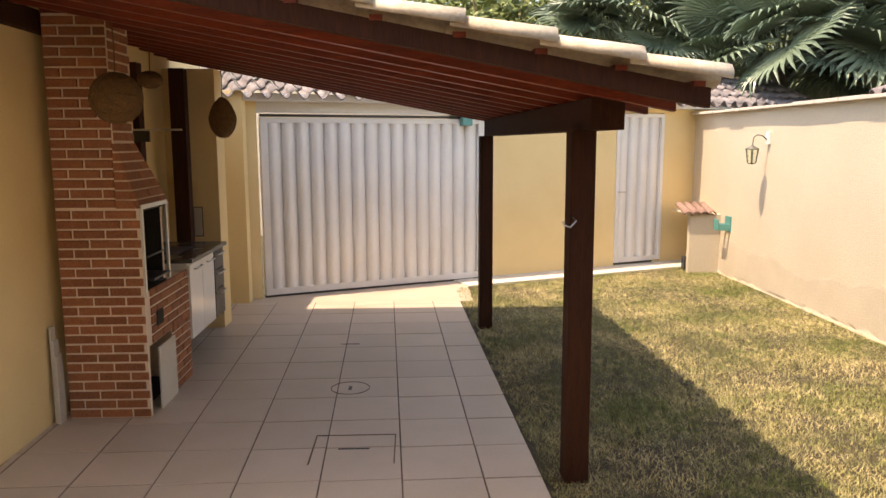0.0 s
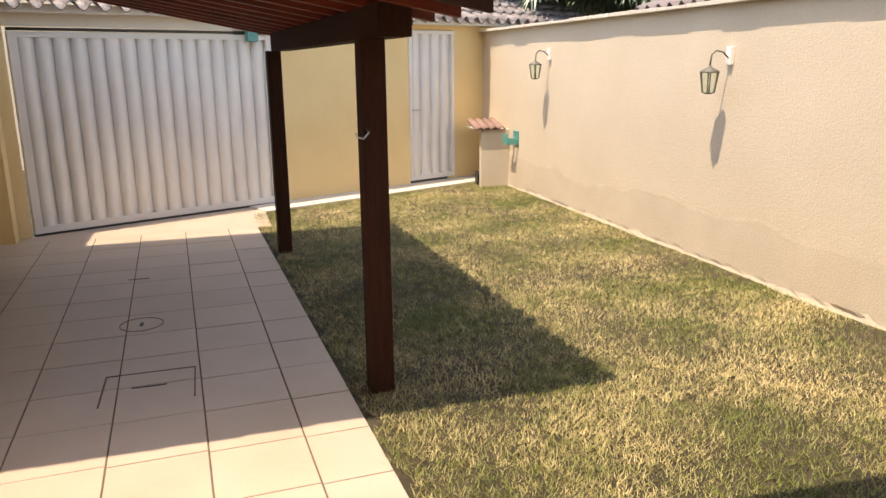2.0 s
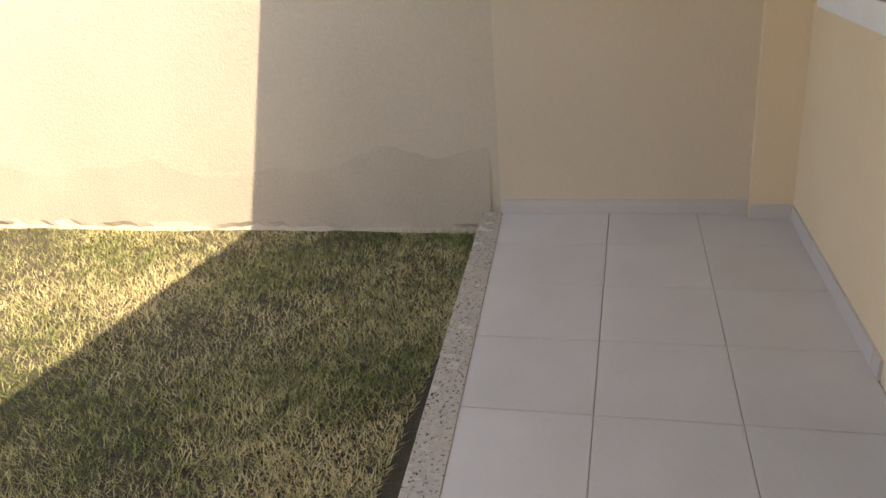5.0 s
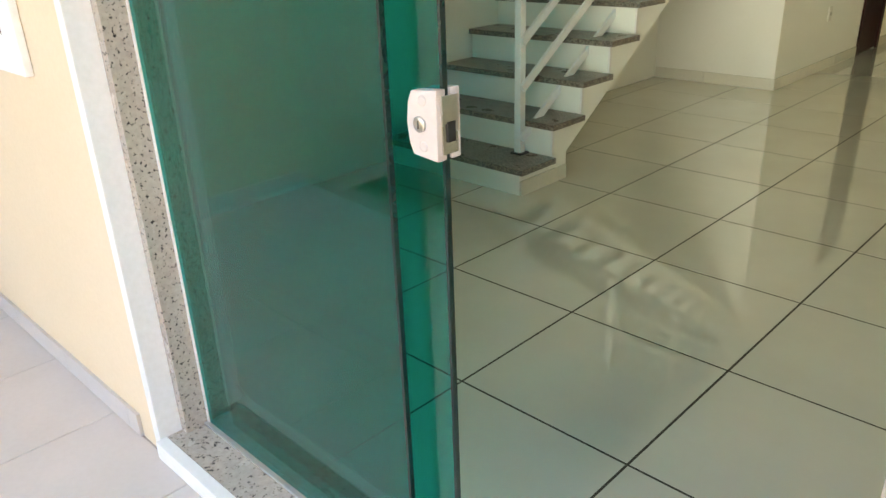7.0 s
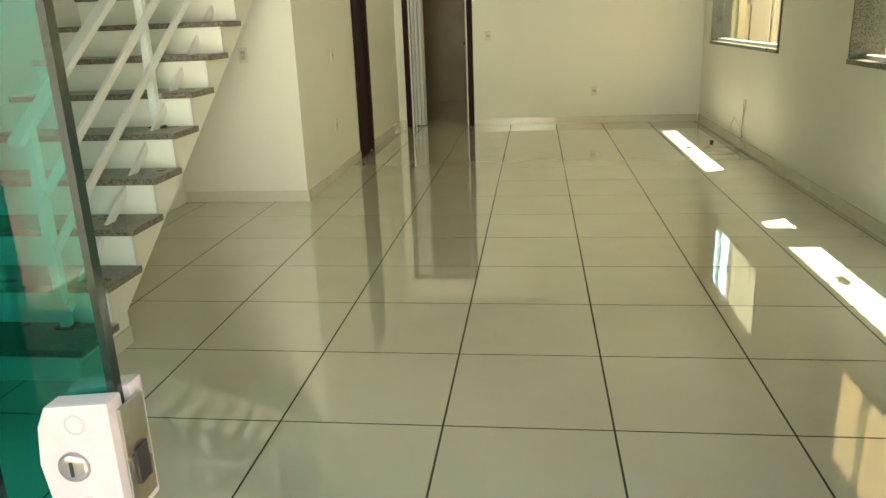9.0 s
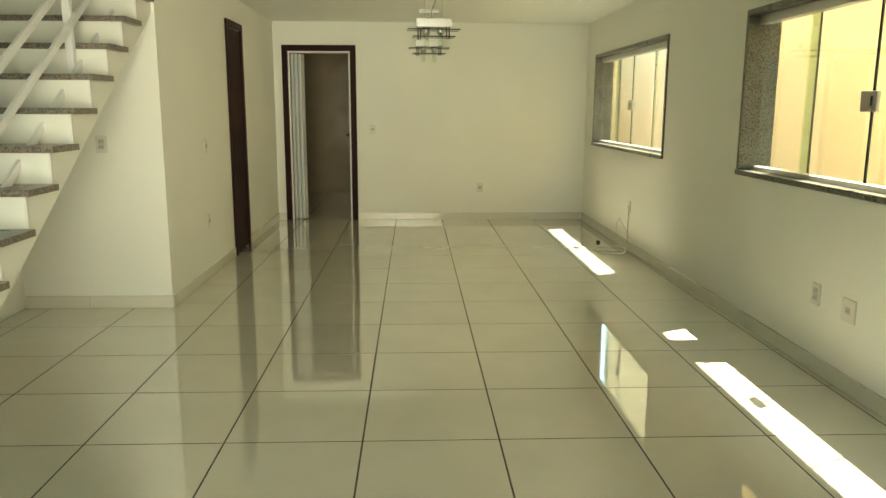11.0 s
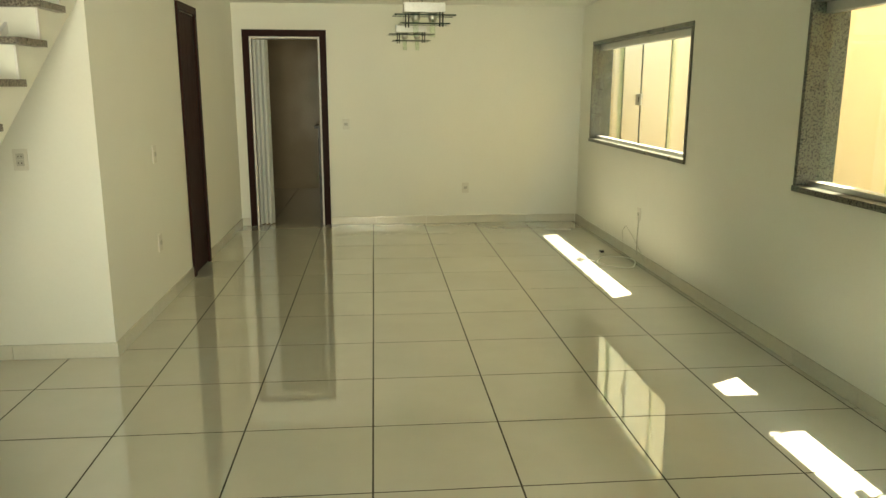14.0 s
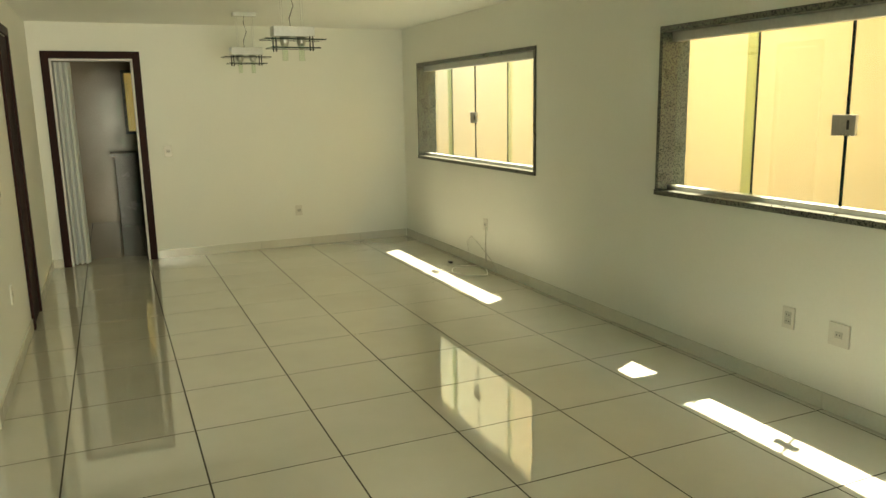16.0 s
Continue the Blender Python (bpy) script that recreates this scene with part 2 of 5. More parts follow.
def add_tube(bm, pts, r, sides=8, r2=None):
    """A tube along points, with closed ends."""
    pts = [Vector(p) for p in pts]
    rings = []
    for i, p in enumerate(pts):
        d = (pts[min(i + 1, len(pts) - 1)] - pts[max(i - 1, 0)]).normalized()
        q = d.to_track_quat("Z", "Y")
        rad = r if r2 is None else r + (r2 - r) * i / max(len(pts) - 1, 1)
        rings.append([bm.verts.new(p + q @ Vector((math.cos(2 * math.pi * k / sides) * rad, math.sin(2 * math.pi * k / sides) * rad, 0))) for k in range(sides)])
    for a, b in zip(rings, rings[1:]):
        for k in range(sides):
            f = bm.faces.new((a[k], a[(k + 1) % sides], b[(k + 1) % sides], b[k]))
            f.smooth = sides > 5
    bm.faces.new(list(reversed(rings[0])))
    bm.faces.new(rings[-1])


def add_lathe(bm, profile, centre=(0, 0, 0), sides=20):
    rings = []
    for r, z in profile:
        rings.append([bm.verts.new((centre[0] + r * math.cos(2 * math.pi * k / sides), centre[1] + r * math.sin(2 * math.pi * k / sides), centre[2] + z)) for k in range(sides)])
    for a, b in zip(rings, rings[1:]):
        for k in range(sides):
            bm.faces.new((a[k], a[(k + 1) % sides], b[(k + 1) % sides], b[k])).smooth = True
    bm.faces.new(list(reversed(rings[0])))
    bm.faces.new(rings[-1])


def add_prism(bm, outline, a0, a1, axis="x"):
    """Extrudes a closed outline of (u, v) along an axis."""
    def at(u, v, a):
        return {"x": (a, u, v), "y": (u, a, v), "z": (u, v, a)}[axis]
    lo = [bm.verts.new(at(u, v, a0)) for u, v in outline]
    hi = [bm.verts.new(at(u, v, a1)) for u, v in outline]
    n = len(outline)
    for i in range(n):
        bm.faces.new((lo[i], lo[(i + 1) % n], hi[(i + 1) % n], hi[i]))
    bm.faces.new(list(reversed(lo)))
    bm.faces.new(hi)


def mesh_of(name, bm, mat, bevel=0.0):
    if bevel:
        bmesh.ops.bevel(bm, geom=[e for e in bm.edges], offset=bevel, segments=2, affect="EDGES", profile=0.7, clamp_overlap=True)
    bmesh.ops.recalc_face_normals(bm, faces=bm.faces)
    me = bpy.data.meshes.new(name)
    bm.to_mesh(me)
    bm.free()
    me.materials.append(mat)
    return me


def part(name, bm, mat, parent=None, label="", bevel=0.0):
    ob = new(name, mesh_of(name, bm, mat, bevel))
    ob.parent = parent
    return tagged(ob, label)


def box(name, b, mat, parent=None, label="", bevel=0.0, m=None):
    bm = bmesh.new()
    add_box(bm, *b, m)
    return part(name, bm, mat, parent, label, bevel)


def tube(name, pts, r, mat, parent=None, label="", sides=8):
    bm = bmesh.new()
    add_tube(bm, pts, r, sides)
    return part(name, bm, mat, parent, label)


def thing(name, label, category, group="", kind="", at=None):
    ob = new(name)
    ob.empty_display_size = 0.1
    if at is not None:
        ob.matrix_basis = at if isinstance(at, Matrix) else Matrix.Translation(at)
    return tagged(ob, label, category, group, kind)


def structure(name, boxes, mat, label, category="wall", m=None, bevel=0.0):
    bm = bmesh.new()
    for b in boxes:
        add_box(bm, *b, m)
    ob = part(name, bm, mat, None, "", bevel)
    return tagged(ob, label, category, "", "structure")


TILES = {}


def lay_tiles(parent, name, mat, xs, ys, z, gap, thick, keep=None, lift=0.0, skew=0.0):
    """One object a tile over the grid lines xs, ys; meshes shared by size."""
    for i in range(len(xs) - 1):
        for j in range(len(ys) - 1):
            x0, x1, y0, y1 = xs[i] + gap / 2, xs[i + 1] - gap / 2, ys[j] + gap / 2, ys[j + 1] - gap / 2
            cx, cy = (x0 + x1) / 2, (y0 + y1) / 2
            if x1 - x0 < 0.02 or y1 - y0 < 0.02 or (keep and not keep(cx, cy)):
                continue
            key = (name, mat.name, round(x1 - x0, 3), round(y1 - y0, 3))
            if key not in TILES:
                bm = bmesh.new()
                w, d, c = (x1 - x0) / 2, (y1 - y0) / 2, min(0.002, thick * 0.4)
                lo = [bm.verts.new((sx * w, sy * d, -thick)) for sx, sy in ((-1, -1), (1, -1), (1, 1), (-1, 1))]
                md = [bm.verts.new((sx * w, sy * d, -c)) for sx, sy in ((-1, -1), (1, -1), (1, 1), (-1, 1))]
                hi = [bm.verts.new((sx * (w - c), sy * (d - c), 0)) for sx, sy in ((-1, -1), (1, -1), (1, 1), (-1, 1))]
                for k in range(4):
                    bm.faces.new((lo[k], lo[(k + 1) % 4], md[(k + 1) % 4], md[k]))
                    bm.faces.new((md[k], md[(k + 1) % 4], hi[(k + 1) % 4], hi[k]))
                bm.faces.new(hi)
                TILES[key] = mesh_of(name, bm, mat)
            ob = new(name, TILES[key])
            ob.parent = parent
            ob.matrix_basis = pose(cx - skew * (cy - 4.4), cy, z + random.uniform(-lift, lift), 0, 0, math.degrees(skew))


def grid(start, stop, pitch, phase):
    """Grid lines from start to stop that pass through phase."""
    k = math.ceil((start - phase) / pitch + 0.03)
    out = [start]
    while phase + k * pitch < stop - 0.03 * pitch:
        out.append(phase + k * pitch)
        k += 1
    return out + [stop]

# ---- large structure ----
GZ = -0.1            # yard level; the porch and the rooms lie at 0
XR, XL = 3.62, -2.77  # boundary walls
UG = Vector((math.cos(radians(22.4)), math.sin(radians(22.4)), 0))
GATE = Matrix.Translation((-2.17, 8.78, GZ)) @ Matrix.Rotation(radians(22.4), 4, "Z")  # along the street wall, from the gate's hinge end

ground = structure("ground", [(-60, 60, -60, 70, -0.6, -0.16)], M_SOIL, "dry brown earth around and under the plot", "ground")

# left boundary wall and right boundary wall
structure("wall_west", [(XL - 0.15, XL, 1.5, 8.62, -0.3, 2.75), (XL - 0.15, XL, 0.6, 1.5, -0.3, 2.75)], M_YELLOW, "tall yellow painted plaster boundary wall", "wall")
# the unseen upper part is added height that holds back sky light
structure("wall_west_passage", [(XL - 0.15, XL - 0.0005, -14.0, 0.6, -0.3, 4.3)], M_PASSAGE, "yellow wall along the side passage, unseen top raised against sky light", "wall")
structure("wall_east", [(XR, XR + 0.15, 0.9, 11.2, -0.3, 2.02)], M_CREAM, "sunlit cream rough plaster garden wall", "wall")
structure("wall_east_porch", [(XR - 0.002, XR + 0.15, -0.7, 0.9, -0.3, 2.6)], M_EASTPORCH, "smooth cream wall beside the porch, the light's peach drift in its colour", "wall")
bm = bmesh.new()
for k in range(24):
    y0 = 0.9 + k * 0.43
    add_box(bm, XR - 0.085 + random.uniform(-0.008, 0.008), XR + 0.19, y0 + 0.003, y0 + 0.427, 2.02, 2.05 + random.uniform(-0.004, 0.008))
tagged(part("wall_coping", bm, M_CONCRETE, None, "", 0.004), "grey cement coping on the garden wall", "coping", "", "structure")

# bare render band with a ragged upper edge along the wall's foot
bm = bmesh.new()
rows = []
for i in range(181):
    y = 0.95 + i * 0.0545
    h = 0.28 + 0.16 * noise.noise((y * 0.7, 3.1, 0)) + 0.07 * noise.noise((y * 2.9, 7.7, 0)) + 0.02 * noise.noise((y * 11, 1.2, 0))
    bulge = 0.0025 + 0.001 * noise.noise((y * 3, 0, 5))
    foot = 0.010 + 0.014 * noise.noise((y * 2.3, 4, 1)) + 0.016 * noise.noise((y * 9, 4, 1))
    fz = GZ + 0.012 + 0.035 * noise.noise((y * 1.7, 9, 2)) + 0.03 * noise.noise((y * 8, 9, 2))
    rows.append([bm.verts.new(v) for v in ((XR - foot - 0.03, y, GZ - 0.06), (XR - foot, y, fz), (XR - bulge - 0.008, y, fz + 0.03), (XR - bulge, y, h), (XR + 0.002, y, h + 0.06))])
for a, b in zip(rows, rows[1:]):
    for k in range(4):
        bm.faces.new((a[k], b[k], b[k + 1], a[k + 1]))
tagged(part("wall_foot_render", bm, M_PATCH), "crumbling bare render along the foot of the wall", "render", "", "structure")

# street wall, oblique, with the openings of the gate and the small door
GW, PD0, PD1, GTOP = 2.76, 4.86, 5.68, 2.08
bm = bmesh.new()
add_box(bm, -0.75, -0.06, -0.05, 0.2, -0.2, GTOP + 0.12)
add_box(bm, GW + 0.03, PD0, 0.0, 0.15, -0.2, GTOP + 0.12)
add_box(bm, PD1, 6.9, 0.0, 0.15, -0.2, GTOP + 0.12)
add_box(bm, PD0, PD1, 0.0, 0.15, GTOP + 0.06, GTOP + 0.12)
ob = tagged(part("wall_street", bm, M_YELLOW), "yellow plaster street wall with gate and door openings", "wall", "", "structure")
ob.matrix_basis = GATE
ob = tagged(box("gate_lintel", (-0.0595, GW + 0.0295, 0.0, 0.15, GTOP + 0.002, GTOP + 0.12), M_TRIM), "white painted lintel over the garage gate", "lintel", "", "structure")
ob.matrix_basis = GATE
ob = box("gate_beam", (-0.75, 6.9, -0.20, 0.22, GTOP + 0.121, GTOP + 0.20), M_TRIM)
ob.matrix_basis = GATE
tagged(ob, "white painted beam under the street wall's tiled coping", "beam", "", "structure")
# recessed pier beside the gate, and the pier with the meter lid
structure("gate_pier", [(XL, -2.30, 8.44, 8.60, GZ - 0.1, 2.2)], M_YELLOW, "yellow plaster pier beside the gate", "pier")
structure("wall_return", [(XL, -2.30, 7.35, 7.62, GZ - 0.1, 2.32)], M_YELLOW, "yellow plaster wall end beyond the barbecue counter", "wall")
lid = thing("meter_box", "small grey metal meter box on the yellow wall end", "meter box", at=(-2.50, 7.348, 0.92))
box("lid", (-0.035, 0.035, -0.012, 0, -0.13, 0.13), M_CONCRETE, lid, bevel=0.003)
box("rim", (-0.045, 0.045, -0.006, 0, -0.14, 0.14), M_YARDJOINT, lid)

# strip of concrete before the street wall
bm = bmesh.new()
add_box(bm, 2.35, 6.1, -0.46, 0.02, -0.1, 0.012)
ob = tagged(part("gate_apron", bm, M_CONCRETE, None, "", 0.006), "pale concrete strip along the street wall", "pavement", "", "structure")
ob.matrix_basis = GATE

# house: front wall, west wall with two windows, back wall, inner walls
CZ = 2.37
FY0, FY1 = -0.69, -0.49     # front wall
DX0, DX1, DTOP = 0.45, 2.00, 2.15
W1, W2, WZ0, WZ1 = (-9.44, -6.92), (-5.44, -2.92), 0.95, 1.97
structure("wall_front", [(-1.43, DX0 - 0.066, FY0, FY1, -0.2, 5.2), (DX1 + 0.066, 2.41, FY0, FY1, -0.2, 5.2), (2.41, 3.31, FY0, FY1, -0.2, 1.06), (2.41, 3.31, FY0, FY1, 2.0, 5.2),
                         (3.31, XR, FY0, FY1, -0.2, 5.2), (DX0 - 0.066, DX1 + 0.066, FY0, FY1, DTOP + 0.066, 5.2)], M_PORCH, "peach painted plaster house front", "wall")
structure("wall_front_inside", [(-1.23, DX0 - 0.066, FY0 - 0.02, FY0 - 0.001, 0, CZ), (DX1 + 0.066, XR - 0.07, FY0 - 0.02, FY0 - 0.001, 0, 1.06), (DX0 - 0.066, DX1 + 0.066, FY0 - 0.02, FY0 - 0.001, DTOP + 0.066, CZ)],
          M_WHITE, "white painted inner face of the front wall", "wall")
west = [(-1.43, -1.23, a, b, -0.2, CZ + 0.2) for a, b in ((-10.1, W1[0]), (W1[1], W2[0]), (W2[1], FY0 - 0.001))]
west += [(-1.43, -1.23, a, b, z0, z1) for a, b in (W1, W2) for z0, z1 in ((-0.2, WZ0), (WZ1, CZ + 0.2))]
structure("wall_west_room", west, M_WHITE, "white painted living room wall with two windows", "wall")
KD0, KD1 = 1.64, 2.38
structure("wall_south", [(-1.23, KD0, -10.03, -9.88, -0.1, CZ), (KD1, 2.70, -10.03, -9.88, -0.1, CZ), (KD0, KD1, -10.03, -9.88, 2.03, CZ), (2.701, 3.1, -10.03, -9.88, -0.1, CZ)], M_WHITE, "white painted end wall with the kitchen doorway", "wall")
BD0, BD1 = -8.10, -7.61
structure("wall_hall", [(2.55, 2.70, -9.88, BD0, -0.1, CZ), (2.55, 2.70, BD1, -5.71, -0.1, CZ), (2.55, 2.70, BD0, BD1, 2.08, CZ)], M_WHITE, "white painted wall with a narrow dark doorway", "wall")
structure("wall_under_stairs", [(2.70, XR - 0.07, -5.86, -5.71, -0.1, 2.04)], M_WHITE, "white wall closing the space under the stairs", "wall")
structure("wall_stairs", [(XR - 0.07, XR + 0.10, -9.0, FY0, -0.1, 5.2)], M_WHITE, "white painted wall along the staircase", "wall")
structure("ceiling", [(-1.43, 2.62, -10.03, FY0, CZ, CZ + 0.15), (2.62, XR, -3.2, FY0, CZ, CZ + 0.15)], M_CEIL, "white painted plaster ceiling", "ceiling")
structure("upper_landing", [(2.62, XR, -9.0, -6.5, CZ, CZ + 0.15), (2.45, 2.619, -9.0, -3.2, CZ + 0.151, 5.2), (2.62, XR, -9.15, -9.0, CZ, 5.2), (2.62, XR, -3.2, -3.05, CZ + 0.151, 5.2), (2.45, XR + 0.1, -9.15, -3.05, 5.2, 5.3)],
          M_WHITE, "white walls and ceiling above the staircase", "wall")
structure("roof_slab", [(-1.43, 2.449, -10.1, FY0, 2.575, 2.78)], M_TRIM, "pale concrete slab and eave over the ground floor", "roof")
bm = bmesh.new()
add_prism(bm, [(-0.42, FY1 + 0.001), (XR, FY1 + 0.001), (XR, 1.71), (-0.42, 2.03)], 2.52, 2.68, "z")
tagged(part("porch_roof", bm, M_TRIM), "white concrete slab roof over the porch", "roof", "", "structure")
# out of view: added so that sunlight bounces off it into the passage
structure("wall_west_upper_bounce", [(-1.43, -1.25, -10.1, FY0 - 0.001, 2.781, 5.2)], M_PORCH, "unseen peach upper wall added to bounce sun into the side passage", "wall")
# unseen beam, added to cast the gap between the floor's sun patches
structure("corridor_shade_beam", [(XL, -1.43, -5.36, -4.98, 2.40, 2.58)], M_YELLOW, "unseen yellow beam added across the side passage to shade the window", "beam")
structure("passage_floor", [(XL, -1.43, -14.0, FY1, -0.15, GZ)], M_CONCRETE, "pale concrete floor of the side passage", "floor")
structure("passage_end", [(XL, -1.43, -14.15, -14.0, -0.15, 2.6)], M_YELLOW, "yellow end wall of the side passage", "wall")
# porch corner pillar
structure("porch_pillar", [(XR - 0.07, XR - 0.003, FY1 + 0.001, -0.30, 0, 2.52)], M_PORCH, "peach painted corner pillar on the porch", "pillar")

# kitchen beyond the doorway
structure("kitchen_walls", [(-0.6, XR, -13.2, -13.05, -0.1, 1.22), (-0.6, 1.40, -13.2, -13.05, 1.22, 2.05), (1.68, XR, -13.2, -13.05, 1.22, 2.05), (-0.6, XR, -13.2, -13.05, 2.05, CZ), (2.95, 3.1, -13.05, -10.03, -0.1, CZ), (-0.75, -0.6, -13.2, -10.03, -0.1, CZ)],
          M_KTILE, "beige tiled kitchen walls", "wall")
structure("kitchen_ceiling", [(-0.75, 3.1, -13.2, -10.03, CZ, CZ + 0.1)], M_CEIL, "plain kitchen ceiling", "ceiling")
# the flat second box is an unseen cover, added to keep sky light out
structure("kitchen_yard_wall_cover", [(-0.6, 3.4, -14.6, -14.4, -0.1, 2.6), (-0.6, 3.4, -14.4, -13.201, 2.4, 2.5)], M_YELLOW, "yellow wall outside the kitchen window, with an unseen cover added to dim it", "wall")
structure("closet_walls", [(2.70, XR - 0.07, -8.6, -8.5, -0.1, CZ), (2.70, XR - 0.07, -7.3, -7.2, -0.1, CZ), (2.70, XR - 0.07, -8.5, -7.3, CZ - 0.05, CZ)], M_WHITE, "plain walls of the dark side room", "wall")

# ---- windows and doors ----


def sliding_window(name, centre_y, half, label):
    """Four glass panes in a granite-lined opening of the west wall."""
    w = thing(name, label, "window", kind="structure", at=(-1.23, centre_y, WZ0))
    h = WZ1 - WZ0
    for nm, b in (("window_sill", (-0.20, 0.02, -half, half, -0.004, 0.028)), ("window_head", (-0.20, 0.012, -half, half, h - 0.03, h + 0.004))):
        box(nm, b, M_WINGRANITE, w, "dark speckled granite lining", 0.004)
    for s in (-1, 1):
        box("window_jamb", (-0.20, 0.012, min(s * half, s * (half - 0.03)), max(s * half, s * (half - 0.03)), 0.029, h - 0.031), M_WINGRANITE, w, "speckled granite lining", 0.003)
    box("bottom_track", (-0.125, -0.06, -half + 0.031, half - 0.031, 0.029, 0.055), M_ALU, w, "silver aluminium track", 0.002)
    box("top_track", (-0.125, -0.06, -half + 0.031, half - 0.031, h - 0.085, h - 0.031), M_ALU, w, "silver aluminium track", 0.002)
    iw = half - 0.031
    for k, (a, b, x) in enumerate(((-iw, -iw * 0.48, -0.108), (-iw * 0.52, -0.002, -0.080), (0.002, iw * 0.52, -0.080), (iw * 0.48, iw, -0.108))):
        p = box("pane", (x - 0.003, x + 0.003, a, b, 0.057, h - 0.087), M_GLASS_WIN, w)
        p.visible_shadow = False
        e = b if k in (0, 1) else a
        box("pane_edge", (x - 0.004, x + 0.004, e - 0.005, e + 0.005, 0.057, h - 0.087), M_GLASS_EDGE, p, "green polished glass edge")
        if k in (0, 3):
            s0, s1 = (e - 0.075, e - 0.006) if k == 0 else (e + 0.006, e + 0.075)
            box("pane_lap", (x + 0.0035, x + 0.0065, s0, s1, 0.057, h - 0.087), M_GLASS_RIM, p, "pale green overlap of the panes").visible_shadow = False
    lock = box("lock", (-0.074, -0.055, -0.065, 0.065, 0.40, 0.50), M_CHROME, w, "chrome centre lock", 0.006)
    box("keyhole", (-0.055, -0.052, 0.02, 0.032, 0.43, 0.475), M_BLACK, lock)
    return w


sliding_window("window_1", -8.18, 1.26, "four-pane sliding window with dark granite lining")
sliding_window("window_2", -4.18, 1.26, "four-pane sliding window with dark granite lining")

# front window with its broad white surround
fw = thing("window_3", "white-framed front window with a granite sill", "window", kind="structure", at=(2.86, FY1, 1.06))
for b in ((-0.55, -0.45, 0.001, 0.02, -0.09, 1.03), (0.45, 0.55, 0.001, 0.02, -0.09, 1.03), (-0.45, 0.45, 0.001, 0.02, -0.09, 0.0), (-0.45, 0.45, 0.001, 0.02, 0.94, 1.03)):
    box("surround", b, M_TRIM, fw, "", 0.003)
box("window_sill", (-0.449, 0.449, -0.19, 0.012, 0.0, 0.025), M_GRANITE, fw, "speckled granite sill")
for s in (-1, 1):
    box("window_jamb", (min(s * 0.449, s * 0.42), max(s * 0.449, s * 0.42), -0.19, 0.010, 0.026, 0.939), M_GRANITE, fw, "speckled granite lining")
box("pane", (-0.419, 0.419, -0.11, -0.104, 0.026, 0.939), M_GLASS_DOOR, fw, "green tinted glass")

# glazed sliding entrance
door = thing("door_1", "open sliding entrance door of green tempered glass", "glass door", kind="structure", at=(0, 0, 0))
GY0, GY1 = FY0, -0.545
for b, nm in (((DX1, DX1 + 0.03, GY0, GY1, 0.051, DTOP), "granite_jamb"), ((DX0 - 0.03, DX0, GY0, GY1, 0.051, DTOP), "granite_jamb"),
              ((DX0 - 0.03, DX1 + 0.03, GY0, GY1, DTOP, DTOP + 0.03), "granite_head"), ((DX0 - 0.03, DX1 + 0.03, GY0 - 0.01, FY1 - 0.012, 0.0, 0.050), "granite_sill")):
    box(nm, b, M_GRANITE, door, "pink-grey speckled granite", 0.003)
for b in ((DX1 + 0.031, DX1 + 0.065, FY0, FY1 + 0.006, 0.0, DTOP + 0.065), (DX0 - 0.065, DX0 - 0.031, FY0, FY1 + 0.006, 0.0, DTOP + 0.065), (DX0 - 0.03, DX1 + 0.03, FY0, FY1 + 0.006, DTOP + 0.031, DTOP + 0.065)):
    box("white_surround", b, M_TRIM, door, "white painted reveal", 0.003)
box("white_step", (DX0 - 0.03, DX1 + 0.03, FY1 - 0.0115, FY1 + 0.02, 0.0, 0.052), M_TRIM, door, "white painted threshold riser", 0.003)
box("floor_track", (DX0, DX1, -0.668, -0.596, 0.051, 0.058), M_ALU, door, "aluminium floor track", 0.002)
box("fixed_frame", (DX1 - 0.010, DX1 - 0.0005, -0.6175, -0.6065, 0.059, DTOP), M_TRIM, door, "white frame strip")
fx = box("fixed_pane", (1.19, DX1 - 0.013, -0.616, -0.608, 0.059, DTOP - 0.005), M_GLASS_DOOR, door, "green tinted fixed glass pane")
box("pane_edge", (1.184, 1.1899, -0.617, -0.607, 0.059, DTOP - 0.005), M_GLASS_EDGE, fx, "dark green polished edge")
lf = box("sliding_leaf", (1.105, 1.93, -0.652, -0.644, 0.059, DTOP - 0.005), M_GLASS_DOOR, door, "green tinted sliding glass leaf")
box("pane_edge", (1.099, 1.1049, -0.653, -0.643, 0.059, DTOP - 0.005), M_GLASS_EDGE, lf, "dark green polished edge")
